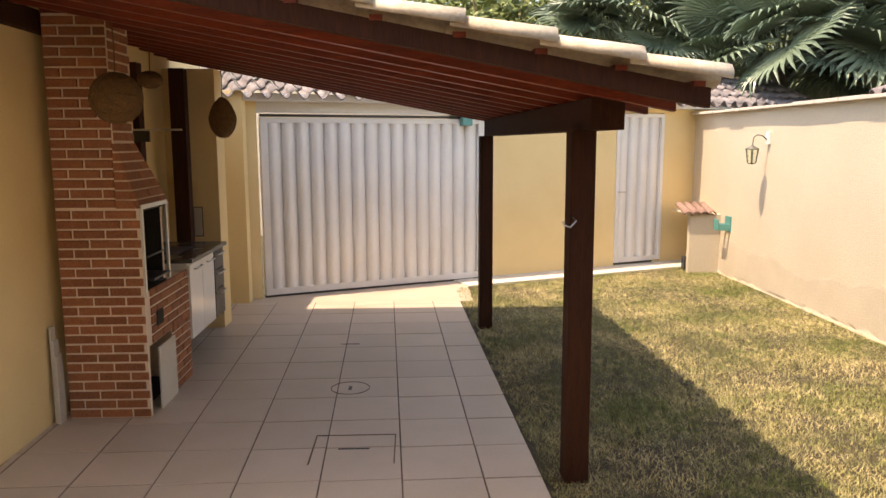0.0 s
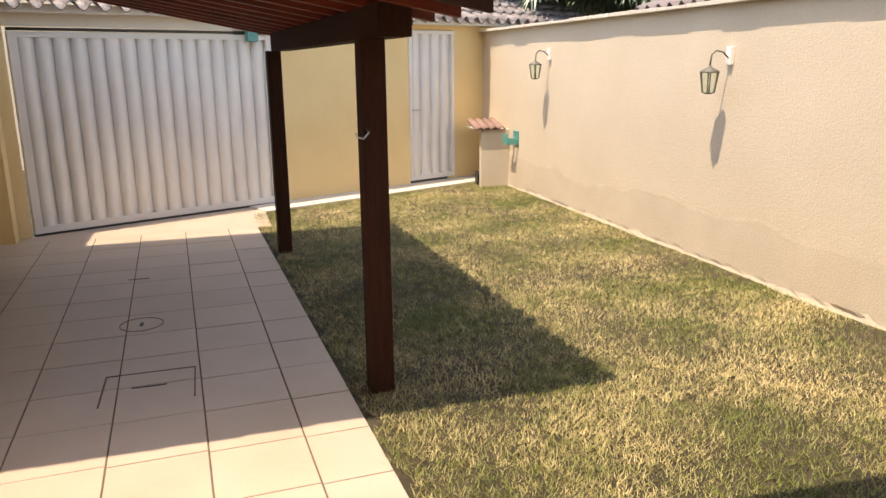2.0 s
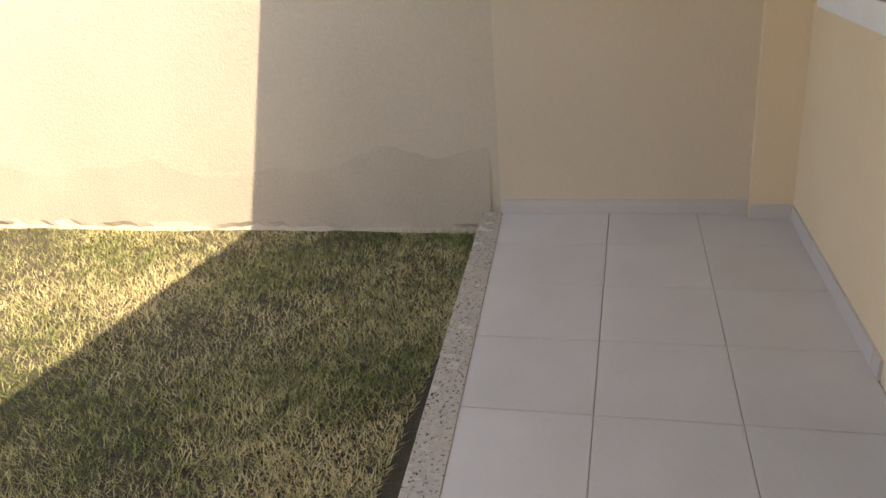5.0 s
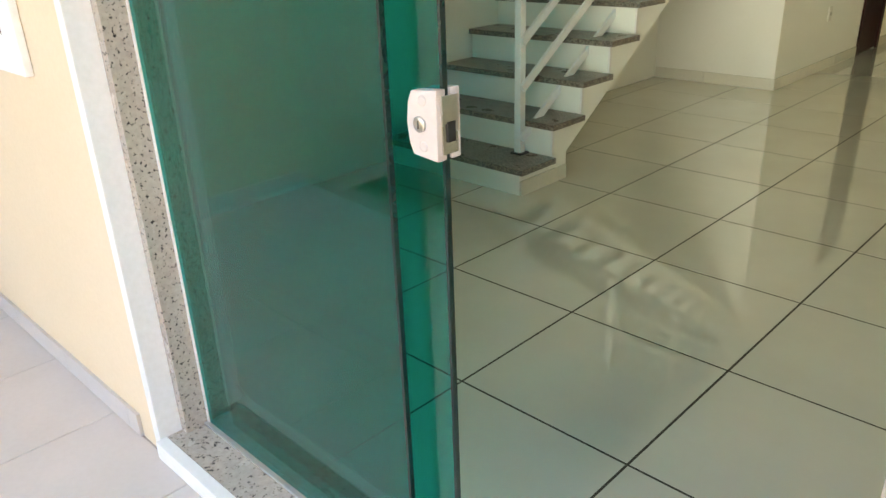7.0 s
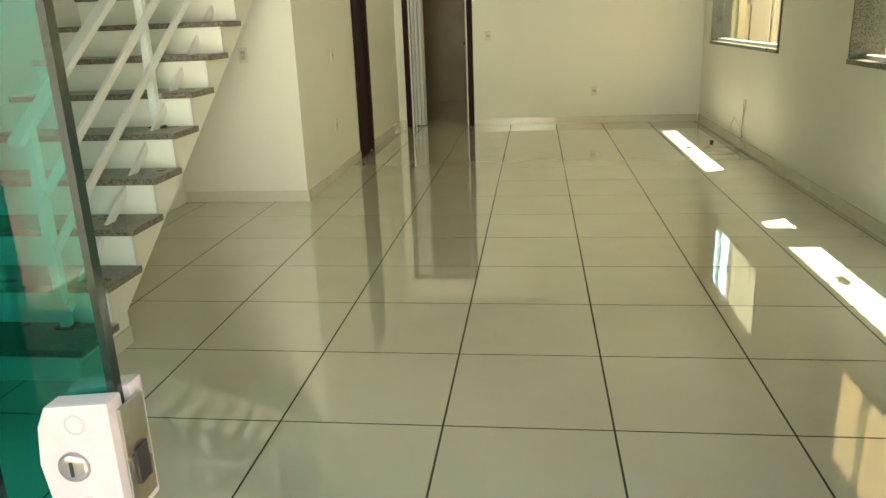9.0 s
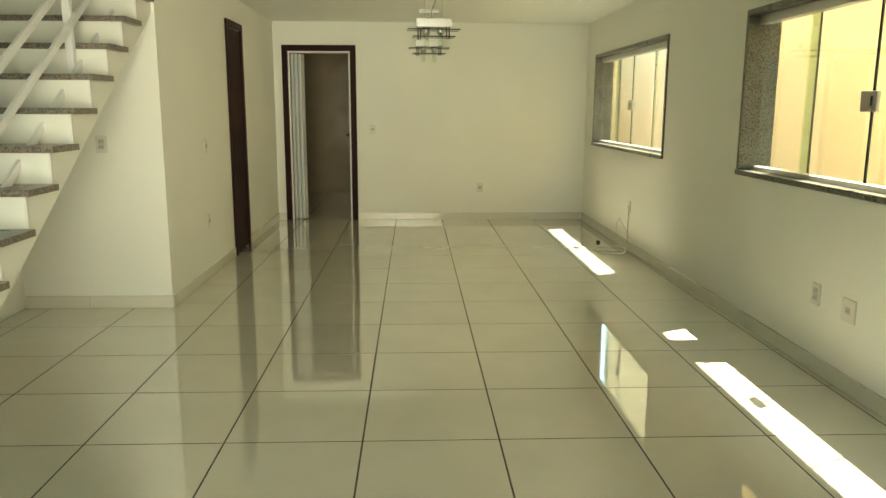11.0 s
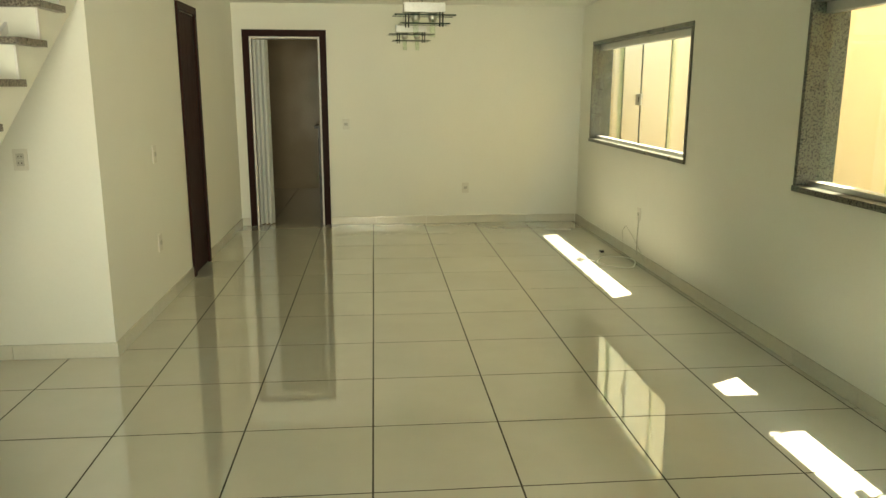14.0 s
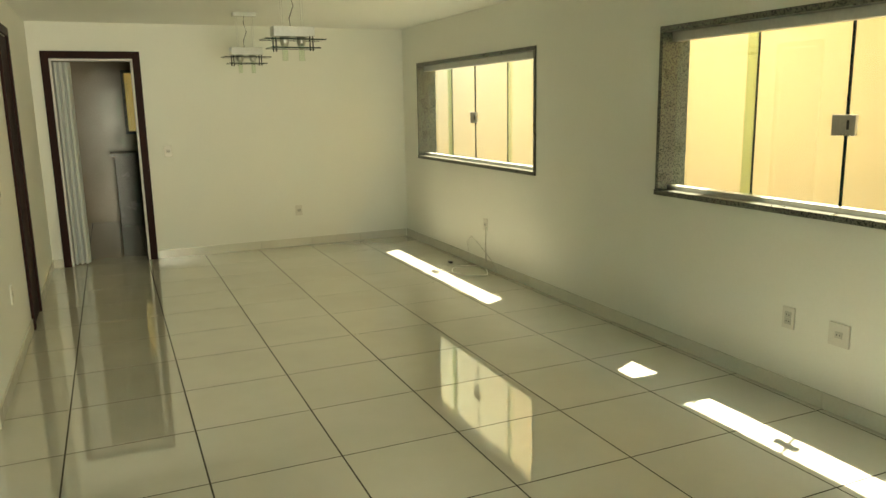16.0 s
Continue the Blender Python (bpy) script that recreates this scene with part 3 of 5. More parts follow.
for ysgn, y0 in ((1, -0.643), (-1, -0.653)):
    bm = bmesh.new()
    add_prism(bm, [(1.094, 0.952), (1.145, 0.957), (1.153, 0.974), (1.157, 1.005), (1.153, 1.036), (1.145, 1.053), (1.094, 1.058)], min(y0, y0 + ysgn * 0.020), max(y0, y0 + ysgn * 0.020), "y")
    lock = part("lock_case", bm, M_LOCK, door, "cream enamelled lock case", 0.004)
    if ysgn > 0:
        bm = bmesh.new()
        add_lathe(bm, [(0.012, 0), (0.012, 0.003), (0.010, 0.0045), (0.004, 0.0045)], sides=20)
        bmesh.ops.transform(bm, matrix=Matrix.Translation((1.128, y0 + 0.0199, 1.005)) @ Matrix.Rotation(radians(-90), 4, "X"), verts=bm.verts)
        part("key_cylinder", bm, M_CHROME, lock, "round steel key cylinder")
        box("key_slot", (1.1268, 1.1292, y0 + 0.0243, y0 + 0.0252, 0.999, 1.011), M_BLACK, lock)
        for z in (0.972, 1.04):
            bm = bmesh.new()
            add_lathe(bm, [(0.008, 0), (0.008, 0.0008), (0.006, 0.0014)], sides=16)
            bmesh.ops.transform(bm, matrix=Matrix.Translation((1.122, y0 + 0.0199, z)) @ Matrix.Rotation(radians(-90), 4, "X"), verts=bm.verts)
            part("screw_cap", bm, M_LOCK, lock)
box("latch_plate", (1.0905, 1.0935, -0.664, -0.632, 0.962, 1.048), M_CHROME, door, "worn steel latch plate", 0.001)
box("latch_bolt", (1.088, 1.0903, -0.656, -0.640, 0.98, 1.01), M_BLACK, door, "dark latch slot")
box("strike_box", (DX0 + 0.0005, DX0 + 0.032, -0.68, -0.61, 0.90, 1.04), M_LOCK, door, "cream enamelled strike box on the jamb", 0.004)

# kitchen doorway: dark wooden lining, folded white vinyl door
kd = thing("door_2", "kitchen doorway with dark mahogany lining", "door frame", kind="structure", at=(0, -9.88, 0))
for b in ((KD0 - 0.07, KD0, 0.001, 0.022, 0, 2.10), (KD1, KD1 + 0.07, 0.001, 0.022, 0, 2.10), (KD0, KD1, 0.001, 0.022, 2.03, 2.10)):
    box("architrave", b, M_DOORWOOD, kd, "", 0.003)
for b in ((KD0, KD0 + 0.02, -0.15, 0.0, 0, 2.03), (KD1 - 0.02, KD1, -0.15, 0.0, 0, 2.03), (KD0 + 0.02, KD1 - 0.02, -0.15, 0.0, 2.01, 2.03)):
    box("door_lining", b, M_TRIM, kd, "pale inner lining")
fold = thing("folding_door", "white vinyl folding door pushed open to one side", "folding door", at=(KD1 - 0.022, -9.95, 0.01))
for k in range(6):
    a = 70 if k % 2 else 110
    m = Matrix.Translation((-0.012 - k * 0.024, 0, 0)) @ Matrix.Rotation(radians(a), 4, "Z")
    box("fold_panel", (-0.055, 0.055, -0.004, 0.004, 0, 1.99), M_FOLD, fold, m=m)
bd = thing("door_3", "narrow side doorway with dark mahogany lining and door", "door", kind="structure", at=(2.55, 0, 0))
for b in ((-0.022, -0.001, BD0 - 0.06, BD0, 0, 2.14), (-0.022, -0.001, BD1, BD1 + 0.06, 0, 2.14), (-0.022, -0.001, BD0, BD1, 2.08, 2.14)):
    box("architrave", b, M_DOORWOOD, bd, "", 0.003)
box("door_leaf", (-0.006, 0.035, BD0 + 0.004, BD1 - 0.004, 0.01, 2.07), M_DOORWOOD, bd, "dark stained wooden leaf", 0.002)

# ---- floors' undersides and lawn sheet ----
floor = structure("floor", [(-1.23, XR - 0.07, -9.88, FY0 - 0.011, -0.15, -0.0007), (KD0 + 0.02, KD1 - 0.02, -10.03, -9.881, -0.15, -0.0007), (-0.6, 2.95, -13.05, -10.031, -0.15, -0.0007)], M_FLOORJOINT, "ivory polished porcelain tile floor with dark joints", "floor")
porch = structure("porch_floor", [(-1.43, XR - 0.003, FY1, 0.75, -0.2, -0.004)], M_PORCHJOINT, "grey matt tiled porch floor", "floor")
yard = structure("yard_floor", [(XL, 0.02, 1.0, 8.45, -0.2, GZ - 0.004)], M_YARDJOINT, "beige tiled yard floor with dark joints", "pavement")
bm = bmesh.new()
vs = [bm.verts.new(v) for v in ((XL, 8.45, GZ - 0.02), (0.17, 8.45, GZ - 0.02), (0.17, 9.78, GZ - 0.02), (XL, 8.52, GZ - 0.02), (XL, 8.45, GZ - 0.004), (0.17, 8.45, GZ - 0.004), (0.17, 9.78, GZ - 0.004), (XL, 8.52, GZ - 0.004))]
for f in ((4, 5, 6, 7), (0, 3, 2, 1), (0, 1, 5, 4), (1, 2, 6, 5), (2, 3, 7, 6), (3, 0, 4, 7)):
    bm.faces.new([vs[i] for i in f])
tagged(part("gate_threshold", bm, M_YARDTILE), "beige tiled threshold before the gate", "pavement", "", "structure")
# granite edge of the porch, running slightly askew
bm = bmesh.new()
add_box(bm, -1.43, 3.62, -0.055, 0.055, -0.13, 0.004)
bmesh.ops.transform(bm, matrix=Matrix.Translation((0, 0.0, 0)) @ Matrix.Shear("XZ", 4, (0, 0)), verts=bm.verts)
for v in bm.verts:
    v.co.y += 0.665 + 0.078 * v.co.x
tagged(part("porch_edge", bm, M_GRANITE, None, "", 0.004), "speckled granite kerb along the porch edge", "kerb", "", "structure")
bm = bmesh.new()
n, mrows = 60, 120
gridv = []
for j in range(mrows + 1):
    row = []
    for i in range(n + 1):
        x, y = -0.02 + (XR + 0.02) * i / n, 0.85 + 10.0 * j / mrows
        row.append(bm.verts.new((x, y, GZ - 0.012 + 0.012 * noise.noise((x * 1.3, y * 1.3, 0)) + 0.006 * noise.noise((x * 6, y * 6, 0)))))
    gridv.append(row)
for a, b in zip(gridv, gridv[1:]):
    for i in range(n):
        bm.faces.new((a[i], a[i + 1], b[i + 1], b[i])).smooth = True
lawn = tagged(part("lawn", bm, M_SOIL), "patchy lawn of short dry green grass", "lawn", "", "structure")

# ---- staircase ----
RISE, GO, SY, SZ = 0.173, 0.25, -2.66, 0.137
stair = thing("staircase", "white plastered staircase with grey granite treads", "staircase", kind="structure", at=(0, 0, 0))
for k in range(14):
    z, y = SZ + k * RISE, SY - k * GO
    box("tread", (2.53, XR - 0.072, y - GO + 0.001, y + 0.03, z - 0.022, z + 0.008), M_TREAD, stair, "grey-brown granite slab", 0.003)
    if k < 13:
        box("riser", (2.56, XR - 0.073, y - GO - 0.02, y - GO - 0.002, z + 0.009, z + RISE - 0.023), M_TRIM, stair)
bm = bmesh.new()
outline = [(SY, -0.002)]
for k in range(14):
    z, y = SZ + k * RISE, SY - k * GO
    outline += [(y, z - 0.0225), (y - GO, z - 0.0225)]
yt = SY - 14 * GO
outline += [(yt, 1.62 + 0.694 * (-5.23 - yt)), (-3.05, 0.14), (-3.05, -0.002)]
add_prism(bm, outline, 2.57, XR - 0.0715, "x")
part("stringer", bm, M_WHITE, stair, "white plastered stair body")
for y0, y1 in ((-3.04, -2.66),):
    box("stair_skirting", (2.558, 2.569, y0, y1, 0, 0.075), M_BASE, stair)

rail = thing("stair_railing", "white painted steel stair railing with sloping bars", "railing", at=(0, 0, 0))
RX = 2.73


def bar_z(y, base):
    return base + 0.66 * (-2.86 - y)


for k in (0, 4, 8, 12):
    y, z = SY - k * GO - 0.20, SZ + k * RISE + 0.0085
    post = box("post", (RX - 0.02, RX + 0.02, y - 0.02, y + 0.02, z, bar_z(y, 0.97)), M_STEEL, rail, "", 0.004)
    box("foot_plate", (RX - 0.035, RX + 0.035, y - 0.035, y + 0.035, z, z + 0.008), M_BLACK, post, "dark base plate")
for base, r in ((0.24, 0.016), (0.50, 0.016), (0.73, 0.016)):
    bm = bmesh.new()
    m = Matrix.Translation((RX - 0.022, -2.86, base)) @ Matrix.Rotation(math.atan(-0.66), 4, "X")
    add_box(bm, -r, 0.001, -3.75, 0.02, -r - 0.004, r + 0.004, m)
    part("bar", bm, M_STEEL, rail, "", 0.003)
bm = bmesh.new()
add_box(bm, -0.03, 0.03, -3.75, 0.10, 0.0, 0.03, Matrix.Translation((RX, -2.86, 0.97)) @ Matrix.Rotation(math.atan(-0.66), 4, "X"))
part("handrail", bm, M_STEEL, rail, "", 0.006)

# ---- pendant lamps ----


def pendant(x, y, turn):
    lamp = thing("pendant_lamp", "brushed metal pendant lamp with glass plates and tubes", "pendant lamp", "pendant lamps", at=Matrix.Translation((x, y, 0)) @ Matrix.Rotation(radians(turn), 4, "Z"))
    box("ceiling_rose", (-0.10, 0.10, -0.04, 0.04, CZ - 0.035, CZ - 0.0005), M_ALU, lamp, "brushed metal canopy", 0.004)
    box("body", (-0.14, 0.14, -0.05, 0.05, 2.00, 2.065), M_ALU, lamp, "brushed metal housing", 0.004)
    for sx in (-0.07, 0.07):
        for sy in (-0.025, 0.025):
            tube("suspension_wire", [(sx, sy, 2.064), (sx, sy, CZ - 0.034)], 0.0012, M_CHROME, lamp, sides=5)
    tube("cable", [(0.012, 0, 2.064), (0.02, 0.004, 2.12), (-0.014, 0, 2.2), (0.008, 0, 2.28), (0, 0, CZ - 0.034)], 0.003, M_BLACK, lamp, "dark twisted flex")
    for z, hw in ((1.978, 0.21), (1.922, 0.17)):
        pl = box("glass_plate", (-hw, hw, -0.075, 0.075, z, z + 0.006), M_GLASS_WIN, lamp, "clear glass plate")
        for s in (-0.0765, 0.0765):
            box("plate_rim", (-hw, hw, s - 0.0015, s + 0.0015, z - 0.001, z + 0.007), M_GLASS_EDGE, pl, "dark glass edge")
    for sx in (-0.12, -0.10, 0.10, 0.12):
        tube("spacer", [(sx, -0.06 if sx > 0 else 0.06, 1.905), (sx, -0.06 if sx > 0 else 0.06, 2.001)], 0.005, M_BLACK, lamp, sides=6)
    for sx in (-0.058, 0.058):
        bm = bmesh.new()
        add_lathe(bm, [(0.022, 0), (0.030, 0.02), (0.030, 0.06)], (sx, 0, 1.94))
        sock = part("lamp_holder", bm, M_CHROME, lamp)
        bm = bmesh.new()
        add_lathe(bm, [(0.017, 0), (0.019, 0.004), (0.019, 0.10)], (sx, 0, 1.842))
        part("glass_tube", bm, M_GLASS_WIN, sock, "clear glass tube shade")
    return lamp


pendant(0.72, -6.85, 4)
pendant(0.72, -8.72, 4)

# ---- switches, sockets, cables ----


def wall_plate(x, y, z, facing, label, slots=1, w=0.075, h=0.115):
    ang = {"x": -90, "-x": 90, "y": 0}[facing]
    p = thing("wall_socket", label, "socket", "switches and sockets", at=Matrix.Translation((x, y, z)) @ Matrix.Rotation(radians(ang), 4, "Z"))
    box("plate", (-w / 2, w / 2, 0.0005, 0.009, -h / 2, h / 2), M_PLASTIC, p, "", 0.003)
    for k in range(slots):
        zz = (k - (slots - 1) / 2) * 0.035
        # grey insert: contrast of the plate's shadow outline put into its colour
        ins = box("insert", (-0.02, 0.02, 0.009, 0.012, zz - 0.016, zz + 0.016), M_CABLE, p, "", 0.001)
        for s in (-0.008, 0.008):
            box("hole", (s - 0.002, s + 0.002, 0.012, 0.0125, zz - 0.004, zz + 0.004), M_BLACK, ins)


wall_plate(1.38, -9.88, 1.11, "y", "ivory plastic light switch beside the kitchen doorway")
wall_plate(0.06, -9.88, 0.40, "y", "ivory plastic power socket low on the end wall")
wall_plate(2.95, -5.71, 1.12, "y", "ivory double switch plate on the wall under the stairs", 2)
wall_plate(2.55, -6.72, 1.06, "-x", "ivory switch plate on the hall wall")
wall_plate(2.55, -6.70, 0.46, "-x", "ivory socket plate low on the hall wall")
wall_plate(-1.23, -4.36, 0.41, "x", "ivory power socket under the window", 2)
wall_plate(-1.23, -4.06, 0.40, "x", "square blank ivory plate under the window", 1, 0.115, 0.115)
wall_plate(-1.23, -7.82, 0.42, "x", "ivory cable outlet plate under the far window")
cord = thing("loose_cable", "loose pale antenna cable coiled on the tile floor", "cable", at=(-1.2, -7.8, 0))
tube("drop", [(-0.018, 0, 0.40), (-0.012, 0.0, 0.2), (-0.014, 0.01, 0.06)], 0.005, M_CABLE, cord)
tube("arc", [(-0.014, -0.35, 0.06), (-0.012, -0.40, 0.20), (-0.012, -0.30, 0.27), (-0.012, -0.10, 0.20), (-0.012, 0.12, 0.10), (-0.010, 0.22, 0.02)], 0.003, M_CABLE, cord)
coil = [(0.18 + 0.17 * math.cos(a) + 0.02 * math.sin(3 * a), 0.05 + 0.22 * math.sin(a), 0.006 + 0.004 * math.sin(2 * a) + 0.004) for a in [i * 0.3 for i in range(40)]]
tube("coil", coil, 0.004, M_CABLE, cord)
tube("tail", [(0.30, 0.1, 0.008), (0.42, -0.1, 0.008), (0.50, -0.32, 0.008), (0.44, -0.45, 0.008)], 0.004, M_CABLE, cord)
box("plug", (0.16, 0.19, -0.42, -0.37, 0.001, 0.022), M_BLACK, cord, "black plug", 0.003)

# ---- kitchen counter seen through the doorway ----
kc = thing("kitchen_counter", "dark granite kitchen counter against the tiled wall", "kitchen counter", at=(0, 0, 0))
box("worktop", (-0.2, 1.93, -13.04, -12.45, 0.93, 0.97), M_GRANITE_DARK, kc, "", 0.004)
box("carcass", (-0.2, 1.88, -13.04, -12.50, 0.0, 0.929), M_GRANITE_DARK, kc)
kw = thing("window_4", "kitchen window onto the yellow wall", "window", kind="structure", at=(0, -13.05, 0))
for b in ((1.38, 1.42, -0.02, 0.02, 1.20, 2.07), (1.66, 1.70, -0.02, 0.02, 1.20, 2.07), (1.42, 1.66, -0.02, 0.02, 1.20, 1.24), (1.42, 1.66, -0.02, 0.02, 2.03, 2.07)):
    box("window_frame", b, M_WINGRANITE, kw, "", 0.002)
p = box("pane", (1.421, 1.659, -0.10, -0.094, 1.241, 2.029), M_GLASS_WIN, kw)
p.visible_shadow = False

# ---- pergola over the yard ----
PY0, PY1 = 3.32, 7.72


def roof_z(x):
    return 2.10 - 0.19 * (x + 0.586)


pg = thing("pergola", "dark stained timber pergola with a lean-to clay tile roof", "pergola", at=Matrix.Translation((0.36, 3.99, 0)) @ Matrix.Rotation(radians(2.3), 4, "Z") @ Matrix.Translation((-0.36, -3.99, 0)))
SL = math.atan(-0.19)
for x0, y in ((0.285, 3.99), (0.26, 7.27)):
    box("post", (x0, x0 + 0.122, y - 0.06, y + 0.06, GZ - 0.05, 1.704), M_WOOD, pg, "", 0.006)
hook = tube("hook", [(0.30, 3.931, 1.28), (0.30, 3.88, 1.27), (0.27, 3.87, 1.24), (0.24, 3.87, 1.25), (0.235, 3.87, 1.27)], 0.005, M_CHROME, pg, "bent steel hook on the post")
box("beam", (0.335, 0.495, 3.78, 7.50, 1.705, 1.855), M_WOOD, pg, "", 0.006)
box("beam", (XL + 0.001, XL + 0.10, 3.45, 7.34, 2.31, 2.44), M_WOOD, pg, "", 0.004)
# rear timber post, and a second upright in place of a dark gutter pipe
for x0, y in ((-2.74, 6.70), (-2.50, 7.20)):
    box("rear_upright", (x0, x0 + 0.13, y, y + 0.13, GZ - 0.05, 2.30), M_WOOD, pg, "", 0.004)
for k in range(13):
    y = PY0 + 0.03 + k * (PY1 - PY0 - 0.06) / 12
    bm = bmesh.new()
    xa, xb = XL + 0.101, 0.70
    dp = 0.07
    add_prism(bm, [(xa, roof_z(xa) - dp), (xb, roof_z(xb) - dp), (xb, roof_z(xb) + 0.010), (xa, roof_z(xa) + 0.010)], y - 0.028, y + 0.028, "y")
    part("rafter", bm, M_WOOD if k == 0 else M_RAFTER, pg, "red-brown stained rafter", 0.003)
for k in range(11):
    x = -2.6 + k * 0.325
    z = roof_z(x) + 0.006
    box("batten", (x - 0.025, x + 0.025, PY0, PY1, z, z + 0.022), M_RAFTER, pg)


def barrel_mesh(name, mat, length=0.42, r0=0.085, r1=0.070, segs=6, t=0.014):
    """A half-round roof tile lying along x, its wider end at +x."""
    bm = bmesh.new()
    rings = []
    for x, r in ((-length / 2, r1), (length / 2, r0)):
        for rr in (r, r - t):
            rings.append([bm.verts.new((x, rr * math.cos(math.pi * k / segs), rr * math.sin(math.pi * k / segs) * 0.8)) for k in range(segs + 1)])
    a_o, a_i, b_o, b_i = rings
    for k in range(segs):
        bm.faces.new((a_o[k], b_o[k], b_o[k + 1], a_o[k + 1])).smooth = True
        bm.faces.new((a_i[k + 1], b_i[k + 1], b_i[k], a_i[k]))
        bm.faces.new((b_o[k], b_i[k], b_i[k + 1], b_o[k + 1]))
        bm.faces.new((a_i[k], a_o[k], a_o[k + 1], a_i[k + 1]))
    for k in (0, segs):
        bm.faces.new((a_o[k], a_i[k], b_i[k], b_o[k]))
    return mesh_of(name, bm, mat)


def s_tile_mesh(name, mat, width=0.21, length=0.40, amp=0.048, segs=10, t=0.012):
    """A wavy roof tile: the wave runs along x, the fall along -y."""
    bm = bmesh.new()
    rings = []
    for y in (-length / 2, length / 2):
        for dz in (0, -t):
            rings.append([bm.verts.new((width * (k / segs - 0.5) * 1.04, y, amp * math.sin(2 * math.pi * k / segs) + dz)) for k in range(segs + 1)])
    a, ai, b, bi = rings
    for k in range(segs):
        bm.faces.new((a[k], a[k + 1], b[k + 1], b[k])).smooth = True
        bm.faces.new((ai[k + 1], ai[k], bi[k], bi[k + 1])).smooth = True
        bm.faces.new((a[k + 1], a[k], ai[k], ai[k + 1]))
        bm.faces.new((b[k], b[k + 1], bi[k + 1], bi[k]))
    return mesh_of(name, bm, mat)


clay, cup = barrel_mesh("roof_tile", M_CLAY), barrel_mesh("roof_tile", M_CLAY, 0.42, 0.080, 0.066)
for j in range(23):
    y = PY0 + 0.02 + j * 0.195
    for i in range(10):
        x = 0.56 - i * 0.36
        for me, dy, dz, flip in ((clay, 0, 0.042, 0), (cup, 0.0975, 0.070, 1)):
            if flip and j == 22:
                continue
            ob = new("roof_tile", me)
            ob.parent = pg
            ob.matrix_basis = pose(x + random.uniform(-0.008, 0.008), y + dy + random.uniform(-0.004, 0.004), roof_z(x) + dz + random.uniform(0, 0.004), 180 if flip else 0, math.degrees(-SL) - 2.6, random.uniform(-1.2, 1.2))

# ---- gate and small door in the street wall ----


def slat_mesh(w, h):
    bm = bmesh.new()
    prof = [(0, 0.012), (w * 0.05, -0.030), (w * 0.16, -0.050), (w * 0.34, -0.056), (w * 0.56, -0.046), (w * 0.8, -0.018), (w, 0.012)]
    rings = [[bm.verts.new((x, y + dy, z)) for x, y in prof] for z in (0, h) for dy in (0, 0.004)]
    a, ai, b, bi = rings
    for k in range(len(prof) - 1):
        bm.faces.new((a[k], a[k + 1], b[k + 1], b[k])).smooth = True
        bm.faces.new((ai[k + 1], ai[k], bi[k], bi[k + 1]))
    return mesh_of("slat", bm, M_GATE)


gate = thing("garage_gate", "white corrugated steel garage gate", "gate", at=GATE)
nslat = 16
sw = (GW - 0.12) / nslat
me = slat_mesh(sw, GTOP - 0.20)
for k in range(nslat):
    ob = new("slat", me)
    ob.parent = gate
    ob.location = (0.06 + k * sw, 0.02, 0.09)
for b in ((-0.02, 0.06, -0.04, 0.05, 0.02, GTOP - 0.05), (GW - 0.06, GW + 0.02, -0.04, 0.05, 0.02, GTOP - 0.05), (0.06, GW - 0.06, -0.03, 0.05, 0.02, 0.09), (0.06, GW - 0.06, -0.03, 0.05, GTOP - 0.11, GTOP - 0.05)):
    box("frame_bar", b, M_GATE, gate, "", 0.004)
tube("top_rail", [(-0.03, -0.05, GTOP - 0.03), (GW + 0.03, -0.05, GTOP - 0.03)], 0.016, M_BLACK, gate, "dark steel guide rail")
box("floor_rail", (-0.02, GW + 0.03, -0.03, 0.03, -0.02, 0.019), M_BLACK, gate, "dark floor rail")
opener = thing("gate_opener", "teal plastic gate opener box at the gate's top corner", "gate opener", at=GATE @ Matrix.Translation((GW - 0.30, -0.08, GTOP - 0.13)))
box("case", (-0.03, 0.10, -0.06, 0.03, 0, 0.12), M_TEAL, opener, "", 0.008)

pdoor = thing("door_4", "white corrugated steel pedestrian door", "door", kind="structure", at=GATE @ Matrix.Translation((PD0, 0, 0.05)))
pw = PD1 - PD0
me = slat_mesh((pw - 0.10) / 4, GTOP - 0.12)
for k in range(4):
    ob = new("slat", me)
    ob.parent = pdoor
    ob.location = (0.05 + k * (pw - 0.10) / 4, 0.03, 0.07)
for b in ((0.0, 0.05, -0.02, 0.06, 0, GTOP), (pw - 0.05, pw, -0.02, 0.06, 0, GTOP), (0.05, pw - 0.05, -0.02, 0.06, 0, 0.07), (0.05, pw - 0.05, -0.02, 0.06, GTOP - 0.05, GTOP)):
    box("frame_bar", b, M_GATE, pdoor, "", 0.003)
tube("door_handle", [(0.04, -0.02, 1.0), (0.04, -0.06, 1.0), (0.13, -0.06, 1.0)], 0.008, M_CHROME, pdoor, "small steel lever handle")

# tiled coping over the street wall, falling towards the yard
coping = thing("tiled_coping", "whitewashed wavy roof tiles along the street wall", "roof", kind="structure", at=GATE)
stile = s_tile_mesh("roof_tile", M_WHITETILE)
for r in range(4):
    for k in range(46):
        ob = new("roof_tile", stile)
        ob.parent = coping
        ob.matrix_basis = pose(-0.65 + k * 0.205 + random.uniform(-0.004, 0.004), -0.12 + r * 0.30, GTOP + 0.25 + r * 0.125, 17 + random.uniform(-1, 1), 0, random.uniform(-0.8, 0.8))

# ---- brick barbecue ----
BX0, BX1, BY0, BY1 = -2.70, -2.18, 4.98, 5.88
OP0, OP1, OZ0, OZ1 = 5.02, 5.46, 0.73, 1.24
